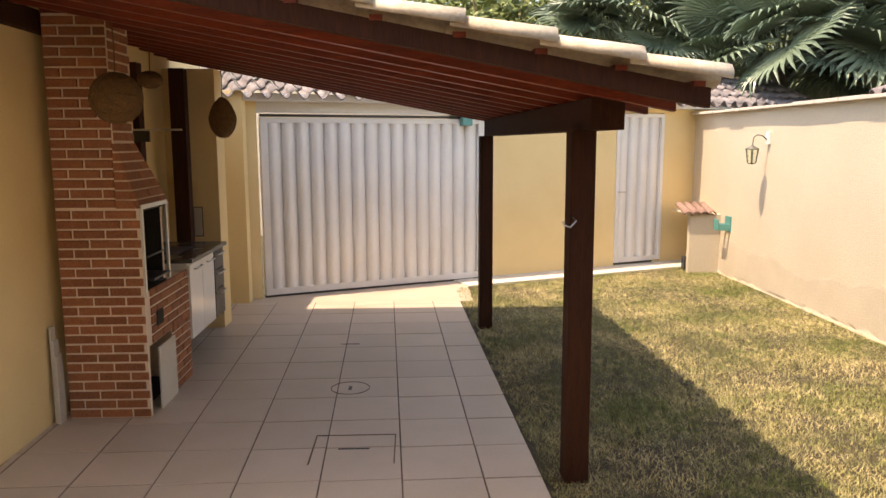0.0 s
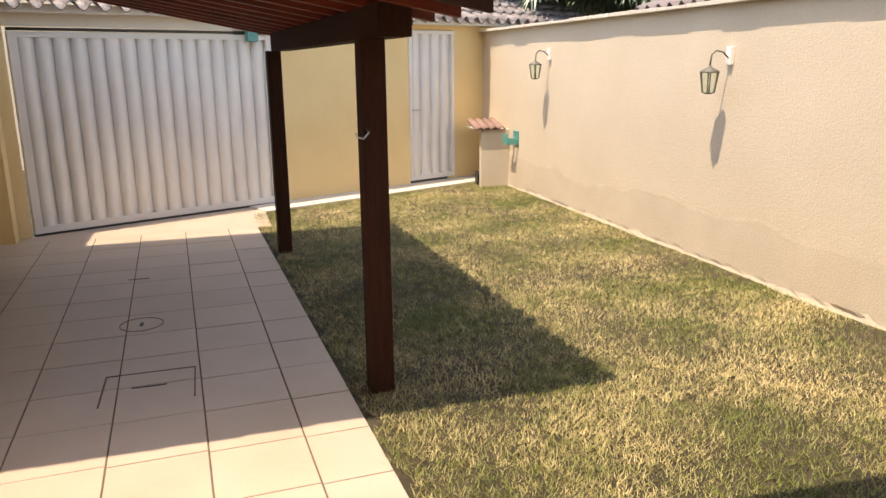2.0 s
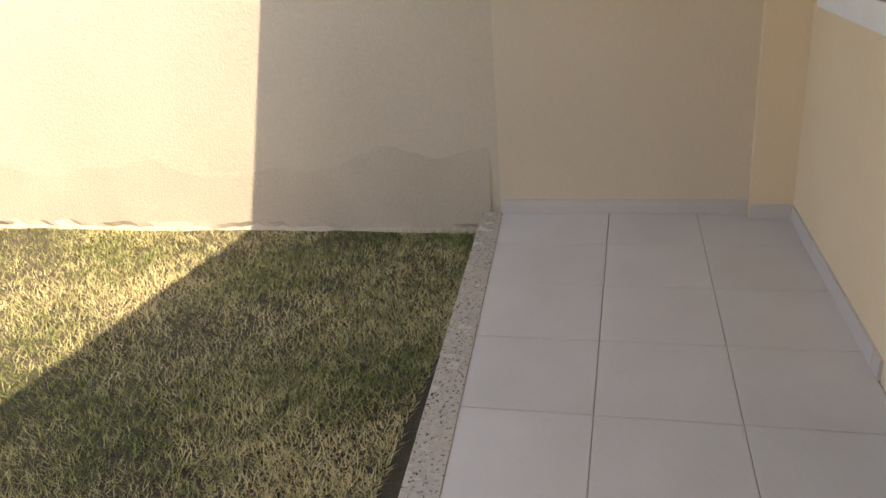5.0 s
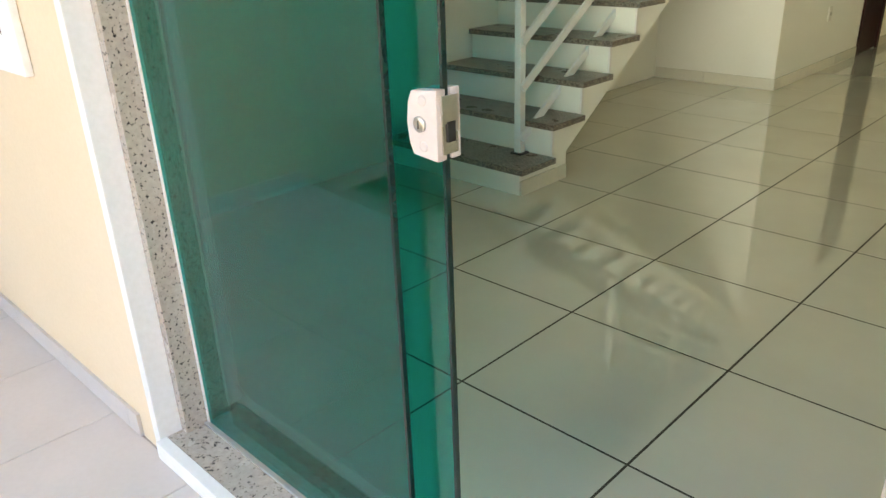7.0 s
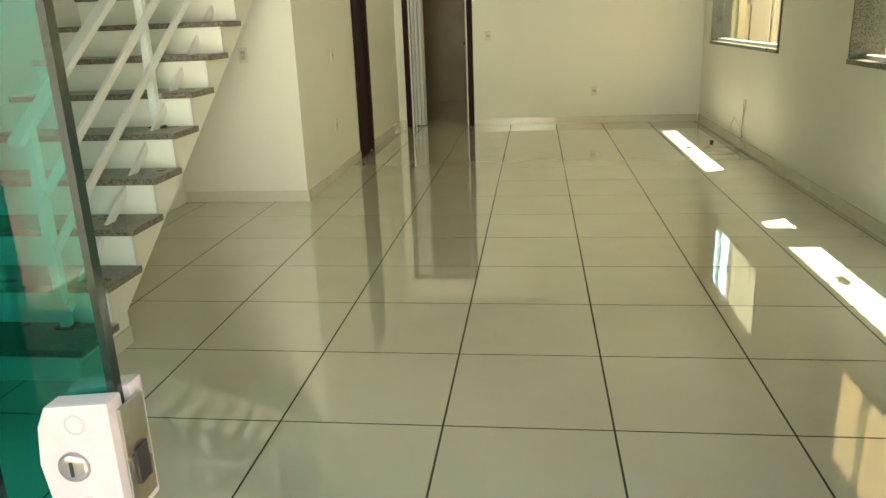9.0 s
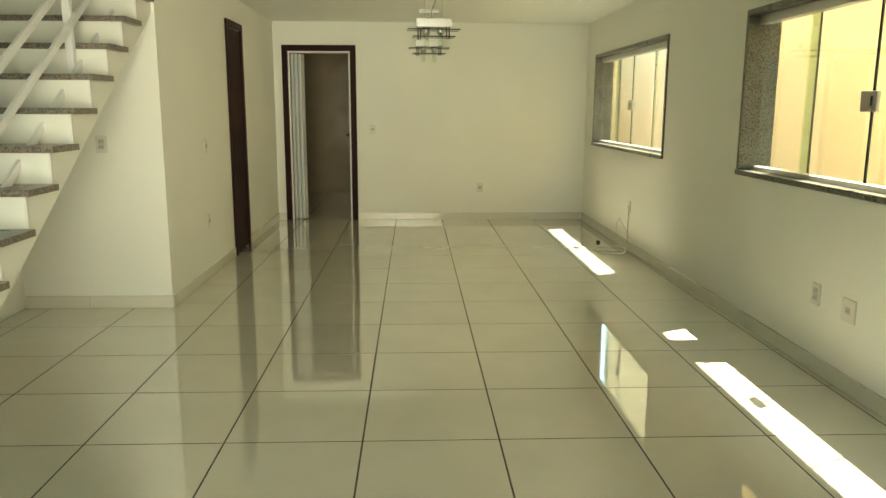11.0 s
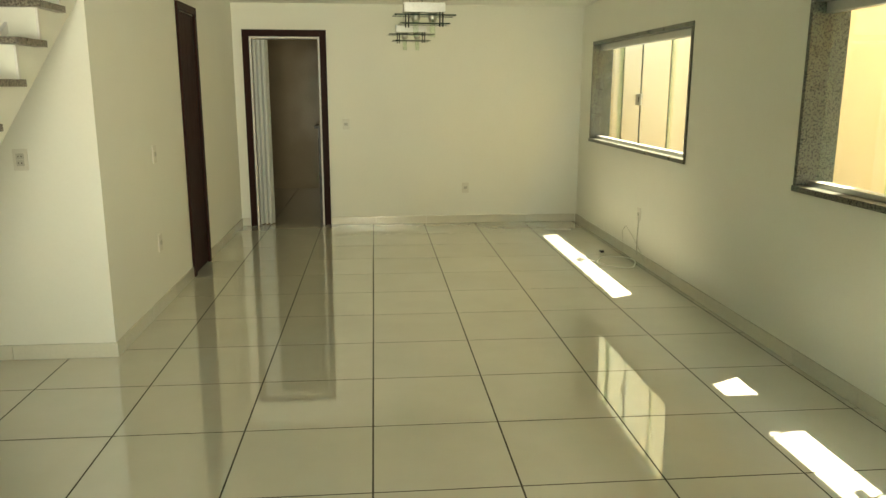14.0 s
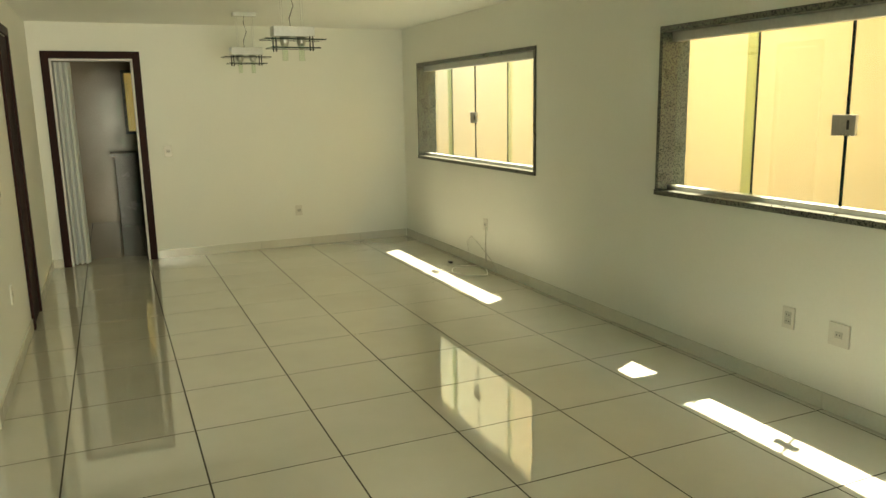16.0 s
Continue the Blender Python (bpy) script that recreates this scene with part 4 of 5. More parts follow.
bbq = thing("barbecue", "red brick barbecue with a tapering hood and chimney", "barbecue", at=(0, 0, 0))
e = 0.006
bm = bmesh.new()
add_box(bm, BX0 + e, BX1 - e, BY0 + e, OP0, GZ, OZ1)                  # front pier
add_box(bm, BX0 + e, BX1 - e, OP0 + 0.0005, BY1 - e, 0.36, OZ0 - 0.03)       # hearth
add_box(bm, BX0 + e, BX1 - e, 5.47, BY1 - e, GZ, 0.3595)              # rear pier
add_box(bm, BX0 + e, BX0 + 0.10, OP0 + 0.0005, BY1 - e, OZ0 - 0.0295, OZ1)      # back
add_box(bm, BX0 + e, BX1 - 0.06, 5.50, 5.56, OZ0 - 0.0295, OZ1)
part("core", bm, M_MORTAR, bbq, "pale mortar bedding")
bm = bmesh.new()
lo = [(BX0 + e, BY0 + e), (BX1 - e, BY0 + e), (BX1 - e, 5.56), (BX0 + e, 5.56)]
hi = [(BX0 + e, BY0 + e), (-2.31 - e, BY0 + e), (-2.31 - e, 5.32), (BX0 + e, 5.32)]
rings = [[bm.verts.new((x, y, z)) for x, y in ring] for ring, z in ((lo, OZ1 + 0.001), (hi, 1.66), (hi, 2.42))]
for a, b in zip(rings, rings[1:]):
    for k in range(4):
        bm.faces.new((a[k], a[(k + 1) % 4], b[(k + 1) % 4], b[k]))
bm.faces.new(list(reversed(rings[0])))
bm.faces.new(rings[-1])
part("hood_core", bm, M_MORTAR, bbq, "pale mortar bedding")
box("fire_lining", (BX0 + 0.101, BX1 - 0.02, OP0 + 0.001, OP0 + 0.02, OZ0 - 0.029, OZ1 - 0.001), M_SOOT, bbq, "sooty black lining")
box("fire_bed", (BX0 + 0.101, BX1 - 0.03, OP0 + 0.021, 5.499, OZ0 - 0.029, OZ0 - 0.01), M_SOOT, bbq, "sooty hearth")
box("fire_back", (BX0 + 0.101, BX0 + 0.115, OP0 + 0.021, 5.499, OZ0 - 0.009, OZ1 - 0.001), M_SOOT, bbq, "sooty back plate")
for b in ((BX1 - 0.012, BX1 + 0.006, OP0 - 0.02, OP0 + 0.005, OZ0 - 0.05, OZ1), (BX1 - 0.012, BX1 + 0.006, OP1, OP1 + 0.025, OZ0, OZ1), (BX1 - 0.012, BX1 + 0.006, OP0 - 0.02, OP1 + 0.025, OZ1 + 0.0005, OZ1 + 0.03)):
    box("opening_trim", b, M_ALU, bbq, "grey metal angle", 0.002)
box("fire_side", (BX0 + 0.116, BX1 - 0.05, 5.484, 5.4985, OZ0 - 0.009, OZ1 - 0.001), M_SOOT, bbq, "sooty black lining")
box("fire_roof", (BX0 + 0.116, BX1 - 0.02, OP0 + 0.021, 5.483, OZ1 - 0.016, OZ1 - 0.002), M_SOOT, bbq, "sooty black lining")
tube("spit_rail", [(BX1 - 0.03, OP0, 0.92), (BX1 - 0.03, 5.50, 0.92)], 0.008, M_BLACK, bbq)
box("grill_tray", (BX1 - 0.30, BX1 + 0.02, OP0 + 0.10, OP1 - 0.02, OZ0 + 0.04, OZ0 + 0.055), M_BLACK, bbq, "black grill tray", 0.003)
box("ash_flap", (BX1 + 0.001, BX1 + 0.010, 5.16, 5.28, 0.46, 0.56), M_SOOT, bbq, "small brown metal flap", 0.002)
box("ash_hole", (BX0 + 0.05, BX1 - 0.10, OP0 + 0.001, 5.469, GZ, 0.02), M_SOOT, bbq)
sack = thing("charcoal_sack", "crumpled pale paper charcoal sack in the barbecue", "sack", at=(-2.36, 5.12, OZ0 - 0.009))
bm = bmesh.new()
bmesh.ops.create_icosphere(bm, subdivisions=3, radius=0.09)
for v in bm.verts:
    v.co = Vector((v.co.x * 0.9, v.co.y * 0.8, max(v.co.z * 1.3 + 0.10, 0))) * (1 + 0.22 * noise.noise(v.co * 22))
part("bag", bm, M_TRIM, sack)
board = thing("ash_board", "pale grey board leaning before the ash hole", "board", at=(BX1 + 0.012, 5.33, GZ))
box("panel", (-0.006, 0.006, -0.19, 0.14, 0, 0.42), M_CONCRETE, board, "", 0.003)
planks = thing("leaning_boards", "narrow grey boards standing against the yellow wall", "boards", at=(XL + 0.01, 4.80, GZ))
for k in range(3):
    box("board", (0.008 + k * 0.016, 0.020 + k * 0.016, 0.10 - 0.01 * k, 0.16, 0, 0.62 - 0.09 * k), M_CONCRETE, planks, "", 0.002)

# counter beside the barbecue
CY0, CY1 = 5.90, 6.95
top = thing("worktop", "dark granite worktop with a sink on the cabinet row", "worktop", at=(0, 0, 0))
box("slab", (XL + 0.001, BX1 + 0.03, CY0, CY1, 0.755, 0.785), M_GRANITE_DARK, top, "", 0.004)
box("upstand", (XL + 0.001, XL + 0.02, CY0, CY1, 0.786, 0.84), M_GRANITE_DARK, top, "", 0.003)
box("sink", (-2.62, -2.34, 6.2, 6.6, 0.7855, 0.789), M_BLACK, top, "dark sink bowl", 0.001)
tube("tap", [(-2.70, 6.4, 0.786), (-2.70, 6.4, 1.02), (-2.66, 6.4, 1.06), (-2.58, 6.4, 1.05), (-2.57, 6.4, 1.01)], 0.011, M_CHROME, top, "steel tap")
cab = thing("sink_cabinet", "glossy white wall-hung cabinet under the worktop", "cabinet", at=(0, 0, 0))
box("carcass", (XL + 0.002, BX1 - 0.02, CY0 + 0.03, 6.62, 0.16, 0.754), M_CAB, cab)
for y0, y1 in ((CY0 + 0.035, 6.268), (6.274, 6.615)):
    d = box("door", (BX1 - 0.019, BX1, y0, y1, 0.165, 0.735), M_CAB, cab, "glossy white door", 0.003)
    tube("handle", [(BX1, y1 - 0.22, 0.69), (BX1 + 0.025, y1 - 0.21, 0.69), (BX1 + 0.025, y1 - 0.05, 0.69), (BX1, y1 - 0.04, 0.69)], 0.006, M_CHROME, d)
oven = thing("drawer_unit", "black drawer unit beside the white cabinet", "drawer unit", at=(0, 0, 0))
box("carcass", (XL + 0.002, BX1 - 0.02, 6.63, 6.93, 0.16, 0.754), M_BLACK, oven)
for z0, z1 in ((0.165, 0.40), (0.406, 0.57), (0.576, 0.735)):
    d = box("drawer", (BX1 - 0.019, BX1 + 0.001, 6.635, 6.925, z0, z1), M_BLACK, oven, "glossy black drawer front", 0.003)
    tube("handle", [(BX1 + 0.001, 6.68, z1 - 0.03), (BX1 + 0.03, 6.69, z1 - 0.03), (BX1 + 0.03, 6.87, z1 - 0.03), (BX1 + 0.001, 6.88, z1 - 0.03)], 0.006, M_CHROME, d)
shelf = thing("wall_bracket", "small grey metal bracket shelf on the yellow wall", "bracket", at=(XL, 6.55, 1.72))
box("arm", (0.0005, 0.40, -0.015, 0.015, 0.03, 0.045), M_CONCRETE, shelf, "", 0.002)
box("plate", (0.0005, 0.14, -0.012, 0.012, -0.06, 0.029), M_BLACK, shelf, "dark bracket plate")

# ---- hanging baskets ----


def basket(x, y, z, r, stretch, hang, label, seed):
    rnd = random.Random(seed)
    b = thing("hanging_basket", label, "hanging basket", "woven hanging baskets", at=(x, y, z))
    bm = bmesh.new()
    bmesh.ops.create_uvsphere(bm, u_segments=32, v_segments=20, radius=r)
    for v in bm.verts:
        v.co *= 1 + 0.05 * noise.noise(v.co * 18 + Vector((seed, 0, 0)))
        if stretch > 1.2 and v.co.z > 0:
            v.co.x, v.co.y = v.co.x * (1 - 2.6 * v.co.z), v.co.y * (1 - 2.6 * v.co.z)
        v.co.z *= stretch
    for f in bm.faces:
        f.smooth = True
    part("ball", bm, M_STRAW, b)
    bm = bmesh.new()
    for k in range(70):
        n1 = Vector((rnd.gauss(0, 1), rnd.gauss(0, 1), rnd.gauss(0, 1))).normalized()
        u = n1.orthogonal().normalized()
        v = n1.cross(u)
        a0, span = rnd.uniform(0, 6.28), rnd.uniform(1.2, 3.6)
        pts = []
        for i in range(14):
            a = a0 + span * i / 13
            p = (u * math.cos(a) + v * math.sin(a)) * (r * (1.01 + 0.03 * rnd.random()))
            slim = 1 - 2.6 * max(p.z, 0) if stretch > 1.2 else 1
            pts.append((p.x * slim, p.y * slim, p.z * stretch))
        add_tube(bm, pts, 0.0028, 4)
    part("strands", bm, M_STRAW, b, "loose woven strands")
    tube("cord", [(0, 0, r * stretch * 0.98), (0.004, 0, (r * stretch + hang) / 2), (0, 0, hang)], 0.004, M_STRAW, b, "hanging cord")


basket(-2.14, 4.62, 1.90, 0.138, 1.0, roof_z(-2.14) - 0.07 - 1.90, "round ball of dark woven straw hanging by the chimney", 3)
basket(-2.16, 7.05, 1.87, 0.115, 1.5, roof_z(-2.16) - 0.07 - 1.87, "pear-shaped dark woven straw nest hanging from the rafters", 8)
basket(-2.28, 5.60, 2.08, 0.08, 0.7, roof_z(-2.28) - 0.07 - 2.08, "small pale straw nest hanging behind the chimney", 12)

# ---- garden wall lanterns ----


def lantern(y, z):
    l = thing("wall_lantern", "small weathered grey metal lantern on a curved wall bracket", "wall lantern", "wall lanterns", at=(XR, y, z))
    box("wall_plate", (-0.035, -0.0005, -0.03, 0.03, -0.07, 0.07), M_TRIM, l, "white painted mount", 0.006)
    tube("arm", [(-0.03, 0, -0.02), (-0.09, 0.0, 0.03), (-0.15, 0, 0.04), (-0.19, 0, 0.01), (-0.20, 0, -0.07)], 0.007, M_LANTERN, l)
    bm = bmesh.new()
    add_lathe(bm, [(0.086, 0), (0.076, 0.016), (0.018, 0.045), (0.010, 0.06)], (-0.20, 0, -0.13), 6)
    part("cap", bm, M_LANTERN, l, "weathered metal cap")
    bm = bmesh.new()
    for k in range(6):
        a = math.pi / 3 * k
        add_tube(bm, [(-0.20 + 0.074 * math.cos(a), 0.074 * math.sin(a), -0.128), (-0.20 + 0.050 * math.cos(a), 0.050 * math.sin(a), -0.285)], 0.0055, 4)
    part("cage", bm, M_LANTERN, l)
    bm = bmesh.new()
    add_lathe(bm, [(0.045, 0), (0.067, 0.150)], (-0.20, 0, -0.282), 6)
    part("glass", bm, M_GLASS_WIN, l, "dusty glass")
    bm = bmesh.new()
    add_lathe(bm, [(0.018, 0), (0.056, 0.014)], (-0.20, 0, -0.298), 6)
    part("base", bm, M_LANTERN, l)


lantern(5.52, 1.62)
lantern(8.84, 1.68)

# ---- meter niche with its little tiled roof ----
nx, ny = 3.34, 10.02
niche = thing("meter_niche", "low cream plaster meter niche with a small tiled roof", "meter niche", at=(0, 0.38, 0))
box("side_wall", (3.20, XR - 0.001, 9.72, 9.80, GZ - 0.05, 0.66), M_CREAM, niche, "", 0.008)
box("slab", (3.24, XR - 0.001, 9.72, 10.55, 0.661, 0.68), M_CREAM, niche, "", 0.005)
small = barrel_mesh("roof_tile", M_REDTILE, 0.40, 0.058, 0.050)
for k in range(4):
    ob = new("roof_tile", small)
    ob.parent = niche
    ob.matrix_basis = Matrix.Translation((3.16 + k * 0.108, 9.86, 0.735)) @ Matrix.Rotation(radians(-90), 4, "Z") @ Matrix.Rotation(radians(16), 4, "Y")
meter = thing("water_meter", "black water meter with a pale round dial", "water meter", at=(3.27, 10.33, GZ - 0.02))
box("housing", (-0.06, 0.06, -0.06, 0.06, 0, 0.20), M_BLACK, meter, "", 0.01)
bm = bmesh.new()
add_lathe(bm, [(0.045, 0), (0.045, 0.01), (0.03, 0.012)], sides=18)
bmesh.ops.transform(bm, matrix=Matrix.Translation((0, -0.06, 0.23)) @ Matrix.Rotation(radians(90), 4, "X"), verts=bm.verts)
part("dial", bm, M_ALU, meter)
tube("pipe", [(0.0, 0, 0.19), (0.0, 0.0, 0.36), (0.04, 0, 0.45), (0.04, 0, 0.66)], 0.012, M_TRIM, meter)
reel = thing("hose_holder", "pale teal plastic hose holder on the garden wall", "hose holder", at=(XR, 9.85, 0.58))
box("back", (-0.012, -0.0005, -0.09, 0.09, -0.10, 0.10), M_TEAL, reel, "", 0.005)
for s in (-0.06, 0.06):
    box("cradle", (-0.16, -0.0125, s - 0.012, s + 0.012, -0.08, 0.0), M_TEAL, reel, "", 0.006)
box("lip", (-0.17, -0.1605, -0.08, 0.08, -0.08, 0.06), M_TEAL, reel, "", 0.003)

# ---- covers let into the yard tiles ----


def ring_cover(x, y, r, label):
    c = thing("drain_cover", label, "drain cover", "yard covers", at=(x, y, GZ))
    bm = bmesh.new()
    n = 40
    a = [[bm.verts.new((rr * math.cos(2 * math.pi * k / n), rr * math.sin(2 * math.pi * k / n), 0.0035)) for k in range(n)] for rr in (r, r - 0.006)]
    b = [[bm.verts.new((rr * math.cos(2 * math.pi * k / n), rr * math.sin(2 * math.pi * k / n), 0.0005)) for k in range(n)] for rr in (r, r - 0.006)]
    for k in range(n):
        m = (k + 1) % n
        bm.faces.new((a[0][k], a[0][m], a[1][m], a[1][k]))
        bm.faces.new((b[0][k], b[0][m], a[0][m], a[0][k]))
        bm.faces.new((a[1][k], a[1][m], b[1][m], b[1][k]))
    part("rim", bm, M_YARDJOINT, c, "dark joint round the cover")
    box("lifting_slot", (-0.012, 0.012, -0.035, 0.035, 0.0005, 0.004), M_BLACK, c, "black lifting slot")


ring_cover(-0.95, 5.50, 0.14, "round tiled drain cover in the yard floor")
hatch = thing("inspection_hatch", "rectangular tiled inspection hatch in the yard floor", "hatch", "yard covers", at=(-0.84, 4.41, GZ))
for b in ((-0.24, 0.24, 0.205, 0.213, 0.0005, 0.004), (-0.24, -0.232, -0.20, 0.205, 0.0005, 0.004), (0.232, 0.24, -0.20, 0.205, 0.0005, 0.004)):
    box("joint", b, M_YARDJOINT, hatch)
box("lifting_slot", (-0.09, 0.09, 0.0, 0.012, 0.0005, 0.004), M_BLACK, hatch, "black lifting slot")
cut = thing("patched_joint", "dark cut slots across the patched yard tiles", "slot", "yard covers", at=(-1.05, 6.68, GZ))
box("slot", (-0.08, 0.08, 0.0, 0.012, 0.0005, 0.004), M_BLACK, cut)

# ---- neighbours: roofs, palms, trees ----
nroof = thing("neighbour_roof", "mauve-brown wavy tiled roof of the neighbouring house", "roof", at=(0, 0, -0.12))
box("fascia", (4.62, 4.68, 1.5, 8.55, 2.12, 2.26), M_BLACK, nroof, "dark fascia board")
box("house_wall", (4.90, 5.1, 1.5, 8.55, -0.16, 2.3), M_CREAM, nroof, "cream side wall")
bm = bmesh.new()
add_prism(bm, [(4.60, 2.25), (7.6, 3.10), (7.6, 3.05), (4.60, 2.20)], 1.5, 8.55, "y")
part("roof_deck", bm, M_BROWNTILE, nroof)
btile = s_tile_mesh("roof_tile", M_BROWNTILE, 0.22, 0.42)
for r in range(7):
    for k in range(32):
        ob = new("roof_tile", btile)
        ob.parent = nroof
        ob.matrix_basis = Matrix.Translation((4.72 + r * 0.34, 1.6 + k * 0.218, 2.34 + r * 0.097)) @ Matrix.Rotation(radians(-90), 4, "Z") @ Matrix.Rotation(radians(16), 4, "X")


def fan_leaf_mesh(seed, r=1.0, n=38, spread=270):
    """A fan palm leaf: folded blades round the stalk's end, in the xy plane, pointing along +x."""
    rnd = random.Random(seed)
    bm = bmesh.new()
    for k in range(n):
        a = radians(-spread / 2 + spread * k / (n - 1))
        L = r * (0.72 + 0.28 * math.cos(a * 0.55)) * rnd.uniform(0.92, 1.05)
        w = r * 0.052
        split = 0.55
        d = Vector((math.cos(a), math.sin(a), 0))
        s = Vector((-d.y, d.x, 0))
        zt = -0.10 * r * rnd.uniform(0.3, 1.5)
        pts = [(0.04, 0.15, 0.0), (split, 1.0, 0.03), (0.85, 0.5, 0.0), (1.0, 0.03, zt)]
        left = [bm.verts.new(d * (L * u) + s * (w * f) + Vector((0, 0, zz + 0.012))) for u, f, zz in pts]
        mid = [bm.verts.new(d * (L * u) + Vector((0, 0, zz - 0.012))) for u, f, zz in pts]
        right = [bm.verts.new(d * (L * u) - s * (w * f) + Vector((0, 0, zz + 0.012))) for u, f, zz in pts]
        for i in range(3):
            bm.faces.new((left[i], mid[i], mid[i + 1], left[i + 1]))
            bm.faces.new((mid[i], right[i], right[i + 1], mid[i + 1]))
    me = bpy.data.meshes.new("leaf")
    bm.to_mesh(me)
    bm.free()
    me.materials.append(M_LEAF)
    return me


LEAVES = [fan_leaf_mesh(s) for s in (1, 2, 3)]


def fan_palm(x, y, height, size, count, seed, label):
    rnd = random.Random(seed)
    palm = thing("fan_palm", label, "palm tree", "palms behind the wall", at=(x, y, -0.16))
    bm = bmesh.new()
    add_tube(bm, [(0, 0, 0), (0.03, 0, height * 0.5), (0, 0.02, height)], 0.17, 12, 0.12)
    part("trunk", bm, M_BARK, palm)
    stalks = bmesh.new()
    for k in range(count):
        az, el = k * 2.399 + rnd.uniform(-0.3, 0.3), radians(rnd.uniform(-8, 75))
        d = Vector((math.cos(az) * math.cos(el), math.sin(az) * math.cos(el), math.sin(el)))
        L = size * rnd.uniform(0.7, 1.0)
        end = Vector((0, 0, height)) + d * L
        mid = Vector((0, 0, height)) + d * (L * 0.5) + Vector((0, 0, 0.06))
        add_tube(stalks, [(0, 0, height - 0.05), mid, end], 0.018, 5, 0.010)
        ob = new("leaf", LEAVES[k % 3])
        ob.parent = palm
        tilt = d + Vector((0, 0, -0.45))
        q = tilt.to_track_quat("X", "Z")
        ob.matrix_basis = Matrix.LocRotScale(end, q, Vector((1, 1, 1)) * size * rnd.uniform(0.75, 1.0)) @ Matrix.Rotation(rnd.uniform(-0.7, 0.7), 4, "X")
    part("stalks", stalks, M_LEAF, palm)


fan_palm(5.7, 12.9, 3.05, 1.25, 26, 5, "broad silvery-green fan palm behind the garden wall")
fan_palm(7.7, 12.4, 3.1, 1.3, 26, 9, "broad silvery-green fan palm beside the neighbour's roof")
fan_palm(3.6, 14.8, 3.7, 1.2, 18, 14, "silvery fan palm behind the street wall")


def tree(x, y, height, crown, seed, label, leaves=9500):
    rnd = random.Random(seed)
    t = thing("tree", label, "tree", "trees behind the street wall", at=(x, y, -0.16))
    bm = bmesh.new()
    add_tube(bm, [(0, 0, 0), (0.1, 0.05, height * 0.35), (0.0, 0.1, height * 0.7)], 0.22, 10, 0.10)
    clumps = []
    for k in range(30):
        a, rr, zz = rnd.uniform(0, 6.28), crown * math.sqrt(rnd.random()), rnd.uniform(0.22, 1.0)
        c = Vector((rr * math.cos(a), rr * math.sin(a), height * zz))
        clumps.append((c, crown * rnd.uniform(0.28, 0.45)))
        add_tube(bm, [(0, 0.05, height * 0.3), (c.x * 0.5, c.y * 0.5, (c.z + height * 0.3) / 2 + 0.1), c], 0.05, 6, 0.02)
    part("trunk", bm, M_BARK, t)
    verts, faces = [], []
    for k in range(leaves):
        c, r = clumps[rnd.randrange(len(clumps))]
        d = Vector((rnd.gauss(0, 1), rnd.gauss(0, 1), rnd.gauss(0, 0.8)))
        p = c + d.normalized() * (r * rnd.random() ** 0.4)
        u = Vector((rnd.gauss(0, 1), rnd.gauss(0, 1), rnd.gauss(0, 0.6))).normalized()
        w = u.orthogonal().normalized() * rnd.uniform(0.03, 0.05)
        L = u * rnd.uniform(0.14, 0.30)
        i = len(verts)
        verts += [p, p + L * 0.5 + w, p + L, p + L * 0.5 - w]
        faces.append((i, i + 1, i + 2, i + 3))
    me = bpy.data.meshes.new("crown")
    me.from_pydata(verts, [], faces)
    me.materials.append(M_FOLIAGE)
    ob = new("crown", me)
    ob.parent = t


for k, (x, y, h, c) in enumerate(((-2.0, 18.0, 4.6, 2.2), (1.5, 17.5, 5.2, 2.4), (5.0, 18.5, 5.6, 2.6), (8.5, 18.0, 5.4, 2.6), (12.0, 17.0, 5.6, 2.8), (-5.5, 19.0, 4.4, 2.4), (3.4, 20.5, 6.0, 2.6), (7.0, 15.8, 4.2, 2.0), (10.5, 15.0, 4.4, 2.2), (-0.4, 20.5, 5.4, 2.4))):
    tree(x, y, h, c, 20 + k, "leafy green tree beyond the street wall")

# street-side neighbour wall behind the gate and closing distance
structure("street_house", [(-9, 0.2, 15.0, 15.3, -0.16, 3.0)], M_CREAM, "pale house wall across the street", "house wall")

# ---- pieces: skirtings, floor tiles, bricks, grass ----
ys = grid(-9.88, FY0 - 0.011, 0.570, -2.972)
lay_tiles(floor, "tile", M_FLOORTILE, grid(-1.23, XR - 0.075, 0.57, 1.10), ys, 0, 0.0075, 0.0006, lambda x, y: x < 2.57 or y > -5.71)
lay_tiles(floor, "tile", M_FLOORTILE, grid(-0.6, 2.95, 0.57, 1.10), grid(-13.05, -9.885, 0.575, -9.885), 0, 0.007, 0.0006, lambda x, y: y < -10.03 or KD0 < x < KD1)
pxs = grid(-1.43, XR - 0.004, 0.445, 1.88)
for xa, xb in zip(pxs, pxs[1:]):
    lay_tiles(porch, "tile", M_PORCHTILE, [xa, xb], [-0.485, -0.07, 0.35, 0.63 + 0.039 * (xa + xb)], 0, 0.003, 0.01)
lay_tiles(yard, "tile", M_YARDTILE, grid(XL, 0.17, 0.43, -0.14), grid(1.0, 8.45, 0.43, 5.30), GZ, 0.0085, 0.012, None, 0.0012, 0.036)


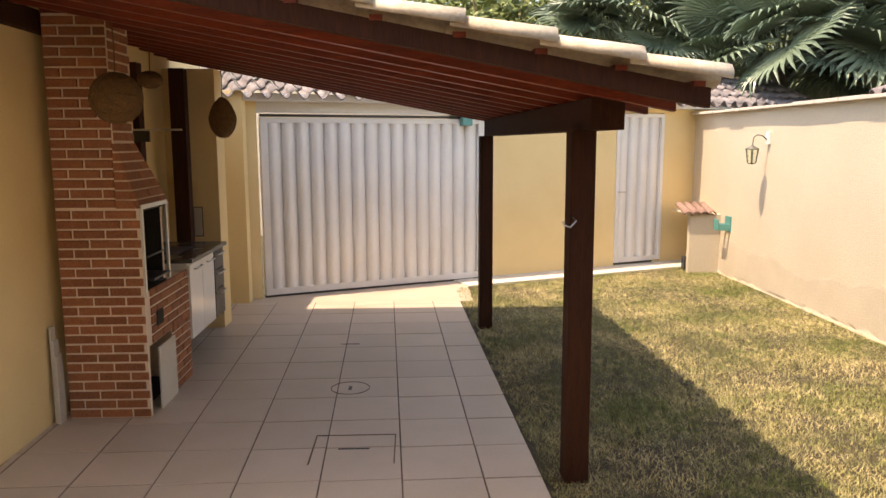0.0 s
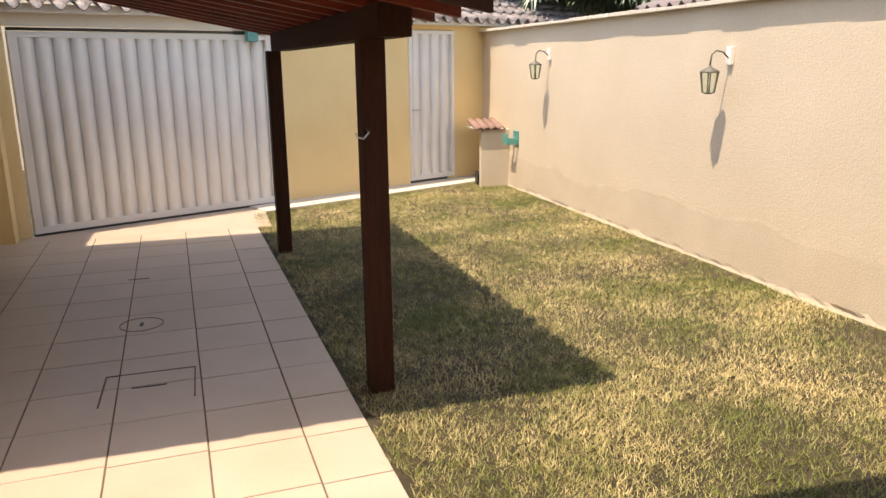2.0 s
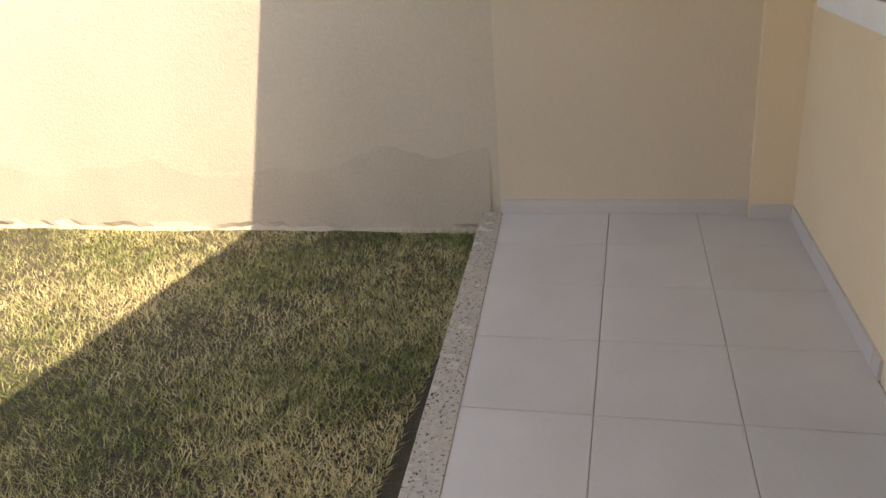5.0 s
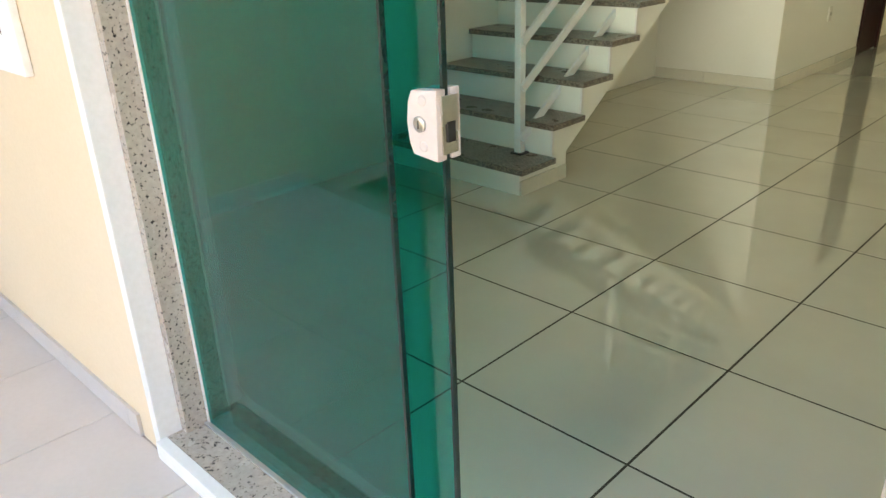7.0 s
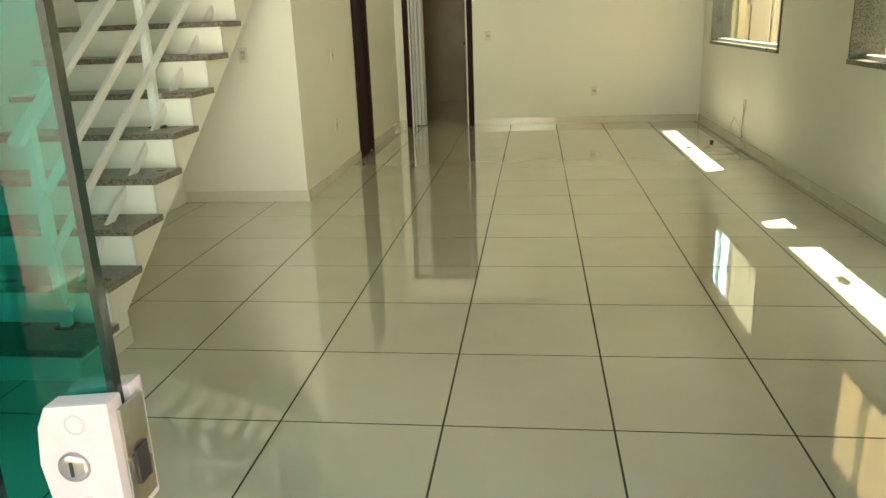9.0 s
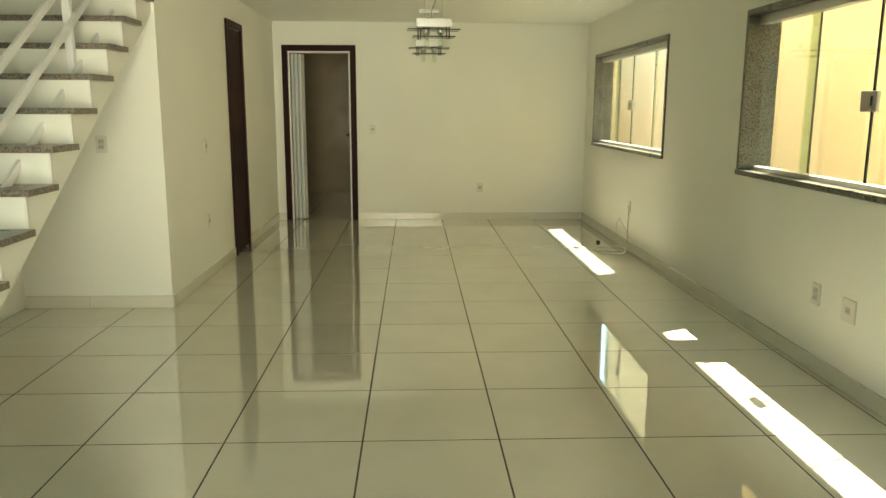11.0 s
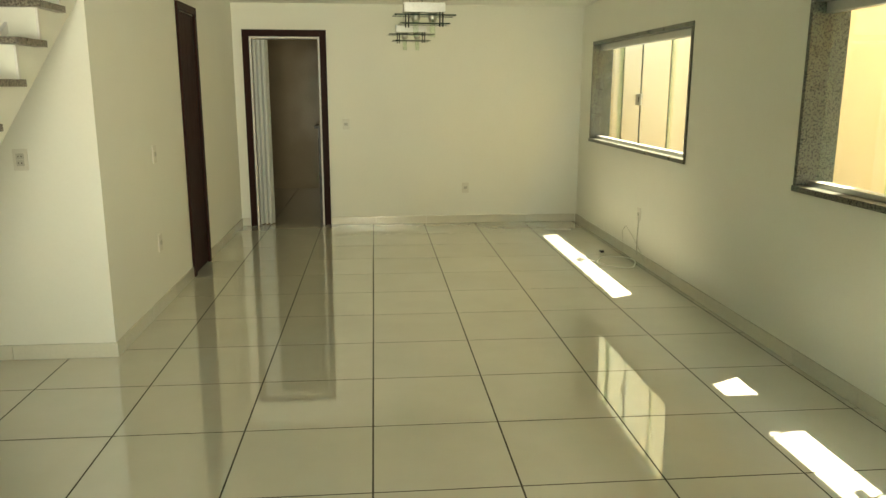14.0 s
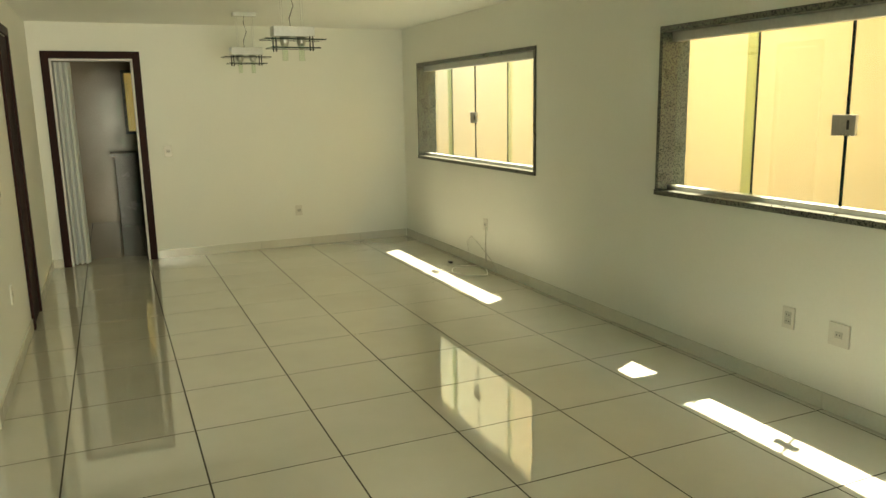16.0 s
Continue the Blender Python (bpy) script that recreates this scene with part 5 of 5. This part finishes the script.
def skirting(parent_name, label, mat, a, b, normal, h, pitch, z=0.0):
    """Skirting tiles from a to b along a wall."""
    a, b, nrm = Vector((*a, z)), Vector((*b, z)), Vector((*normal, 0))
    s = thing(parent_name, label, "baseboard", kind="structure", at=(0, 0, 0))
    d = (b - a).normalized()
    total, u = (b - a).length, 0.0
    while u < total - 0.01:
        v = min(u + pitch, total)
        p0, p1 = a + d * (u + 0.0015), a + d * (v - 0.0015)
        q0, q1 = p0 + nrm * 0.010, p1 + nrm * 0.010
        box("skirting_tile", (min(p0.x, q0.x, p1.x, q1.x), max(p0.x, q0.x, p1.x, q1.x), min(p0.y, q0.y, p1.y, q1.y), max(p0.y, q0.y, p1.y, q1.y), z + 0.001, z + h), mat, s)
        u = v


LB = "ivory tile baseboard along the white wall"
skirting("baseboard", LB, M_BASE, (-1.229, -9.87), (-1.229, FY0 - 0.03), (1, 0), 0.085, 0.575)
skirting("baseboard", LB, M_BASE, (-1.21, -9.879), (KD0 - 0.075, -9.879), (0, 1), 0.085, 0.57)
skirting("baseboard", LB, M_BASE, (KD1 + 0.075, -9.879), (2.54, -9.879), (0, 1), 0.085, 0.57)
skirting("baseboard", LB, M_BASE, (2.549, -9.86), (2.549, BD0 - 0.062), (-1, 0), 0.085, 0.575)
skirting("baseboard", LB, M_BASE, (2.549, BD1 + 0.062), (2.549, -5.70), (-1, 0), 0.085, 0.575)
skirting("baseboard", LB, M_BASE, (2.539, -5.709), (XR - 0.08, -5.709), (0, 1), 0.085, 0.57)
LP = "grey tile baseboard around the porch"
skirting("baseboard", LP, M_PORCHTILE, (XR - 0.003, 0.90), (XR - 0.003, -0.298), (-1, 0), 0.072, 0.44)
skirting("baseboard", LP, M_PORCHTILE, (XR - 0.071, -0.30), (XR - 0.071, FY1 + 0.012), (-1, 0), 0.072, 0.3)
skirting("baseboard", LP, M_PORCHTILE, (XR - 0.082, FY1 + 0.001), (DX1 + 0.151, FY1 + 0.001), (0, 1), 0.072, 0.44)

BRICKS = {}
COURSE, BL, JT = 0.0610, 0.188, 0.012


def lay_bricks(axis, fixed, a0, a1, z0, z1, out, row0=0):
    """Bricks on a face: axis x runs along x on a wall facing -y; axis y runs along y on a wall facing +x."""
    rows = int(round((z1 - z0) / COURSE))
    for r in range(rows):
        zc = z0 + (r + 0.5) * COURSE
        u = a0 - (BL + JT) * (0.5 if (r + row0) % 2 else 0)
        while u < a1 - 0.02:
            p, q = max(u, a0), min(u + BL, a1)
            u += BL + JT
            if q - p < 0.025:
                continue
            key = (axis, round(q - p, 2))
            if key not in BRICKS:
                bm = bmesh.new()
                L, h = round(q - p, 2) / 2, (COURSE - JT) / 2
                c = 0.004
                pts = [(-L, -h, 0), (L, -h, 0), (L, h, 0), (-L, h, 0), (-L + c, -h + c, 0.010), (L - c, -h + c, 0.010), (L - c, h - c, 0.010), (-L + c, h - c, 0.010)]
                vs = [bm.verts.new((s, -d, z) if axis == "x" else (d, s, z)) for s, z, d in pts]
                for k in range(4):
                    bm.faces.new((vs[k], vs[(k + 1) % 4], vs[4 + (k + 1) % 4], vs[4 + k]))
                bm.faces.new(vs[4:])
                BRICKS[key] = mesh_of("brick", bm, M_BRICK)
            ob = new("brick", BRICKS[key])
            ob.parent = bbq
            c = (p + q) / 2
            ob.location = (c, fixed - random.uniform(0, 0.002), zc) if axis == "x" else (fixed + random.uniform(0, 0.002), c, zc)


lay_bricks("x", BY0 + 0.006, BX0 + 0.006, BX1 - 0.004, GZ, 1.25, -1)
lay_bricks("x", BY0 + 0.006, BX0 + 0.006, -2.325, 1.25, 2.42, -1)
lay_bricks("y", BX1 - 0.006, BY0 + 0.10, BY1 - 0.01, 0.36, 0.70, 1)
lay_bricks("y", BX1 - 0.006, 5.475, BY1 - 0.01, GZ, 0.36, 1)
lay_bricks("y", -2.316, BY0 + 0.006, 5.31, 1.66, 2.42, 1)
for r in range(7):
    z0, z1 = 1.250 + r * 0.0585, 1.250 + r * 0.0585 + 0.048
    f0, f1 = (z0 - OZ1) / 0.42, (z1 - OZ1) / 0.42
    xa, xb = BX1 - 0.136 * f0, BX1 - 0.136 * f1
    ye0, ye1 = 5.555 - 0.24 * f0, 5.555 - 0.24 * f1
    for k, (g0, g1) in enumerate(((0.0, 0.46), (0.49, 1.0)) if r % 2 else ((0.0, 0.7), (0.73, 1.0))):
        bm = bmesh.new()
        ya, yb = BY0 + 0.004 + (ye0 - BY0) * g0, BY0 + 0.004 + (ye0 - BY0) * g1
        yc, yd = BY0 + 0.004 + (ye1 - BY0) * g0, BY0 + 0.004 + (ye1 - BY0) * g1
        front = [bm.verts.new(v) for v in ((xa + 0.004, ya, z0), (xa + 0.004, yb, z0), (xb + 0.004, yd, z1), (xb + 0.004, yc, z1))]
        back = [bm.verts.new(v) for v in ((xa - 0.02, ya, z0), (xa - 0.02, yb, z0), (xb - 0.02, yd, z1), (xb - 0.02, yc, z1))]
        bm.faces.new(front)
        for i in range(4):
            bm.faces.new((front[i], front[(i + 1) % 4], back[(i + 1) % 4], back[i]))
        part("brick", bm, M_BRICK, bbq)
    box("brick", (-2.322, xb - 0.008, BY0 - 0.004, BY0 + 0.02, z0, z1), M_BRICK, bbq, "", 0.002)

# grass blades over the lawn
rs = np.random.RandomState(7)
NB = 420000
gx, gy = rs.uniform(0.02, XR - 0.03, NB), 0.95 + 9.6 * rs.uniform(0, 1, NB) ** 1.25
dens = np.array([noise.noise((x * 1.7, y * 1.7, 2.0)) for x, y in zip(gx[::1], gy[::1])])
strip = (gy - 8.78) - math.tan(radians(22.4)) * (gx + 2.17) < -0.50
edge = (gy > 0.74 + 0.078 * gx) & (gx > 0.19 - 0.036 * (gy - 4.4) + 0.02 * np.sin(gy * 9) + 0.02 * np.sin(gy * 23))
ok = (rs.uniform(0, 1, NB) < 0.72 + 0.5 * dens) & strip & edge
gx, gy = gx[ok], gy[ok]
nb = len(gx)
ang, hgt, lean, wid = rs.uniform(0, 2 * np.pi, nb), rs.uniform(0.012, 0.036, nb), rs.uniform(0.3, 1.9, nb), rs.uniform(0.0014, 0.0027, nb)
dx, dy = np.cos(ang), np.sin(ang)
base = np.stack([gx, gy, np.full(nb, GZ - 0.014)], 1)
side = np.stack([-dy * wid, dx * wid, np.zeros(nb)], 1)
tip = base + np.stack([dx * hgt * lean, dy * hgt * lean, hgt], 1)
co = np.stack([base - side, base + side, tip], 1).reshape(-1, 3)
me = bpy.data.meshes.new("grass")
me.vertices.add(3 * nb)
me.vertices.foreach_set("co", co.ravel())
me.loops.add(3 * nb)
me.loops.foreach_set("vertex_index", np.arange(3 * nb, dtype=np.int32))
me.polygons.add(nb)
me.polygons.foreach_set("loop_start", np.arange(0, 3 * nb, 3, dtype=np.int32))
me.update()
me.validate()
me.materials.append(M_GRASS)
tagged(new("grass", me), "short dry yellow-green grass blades", "grass", "", "stuff")
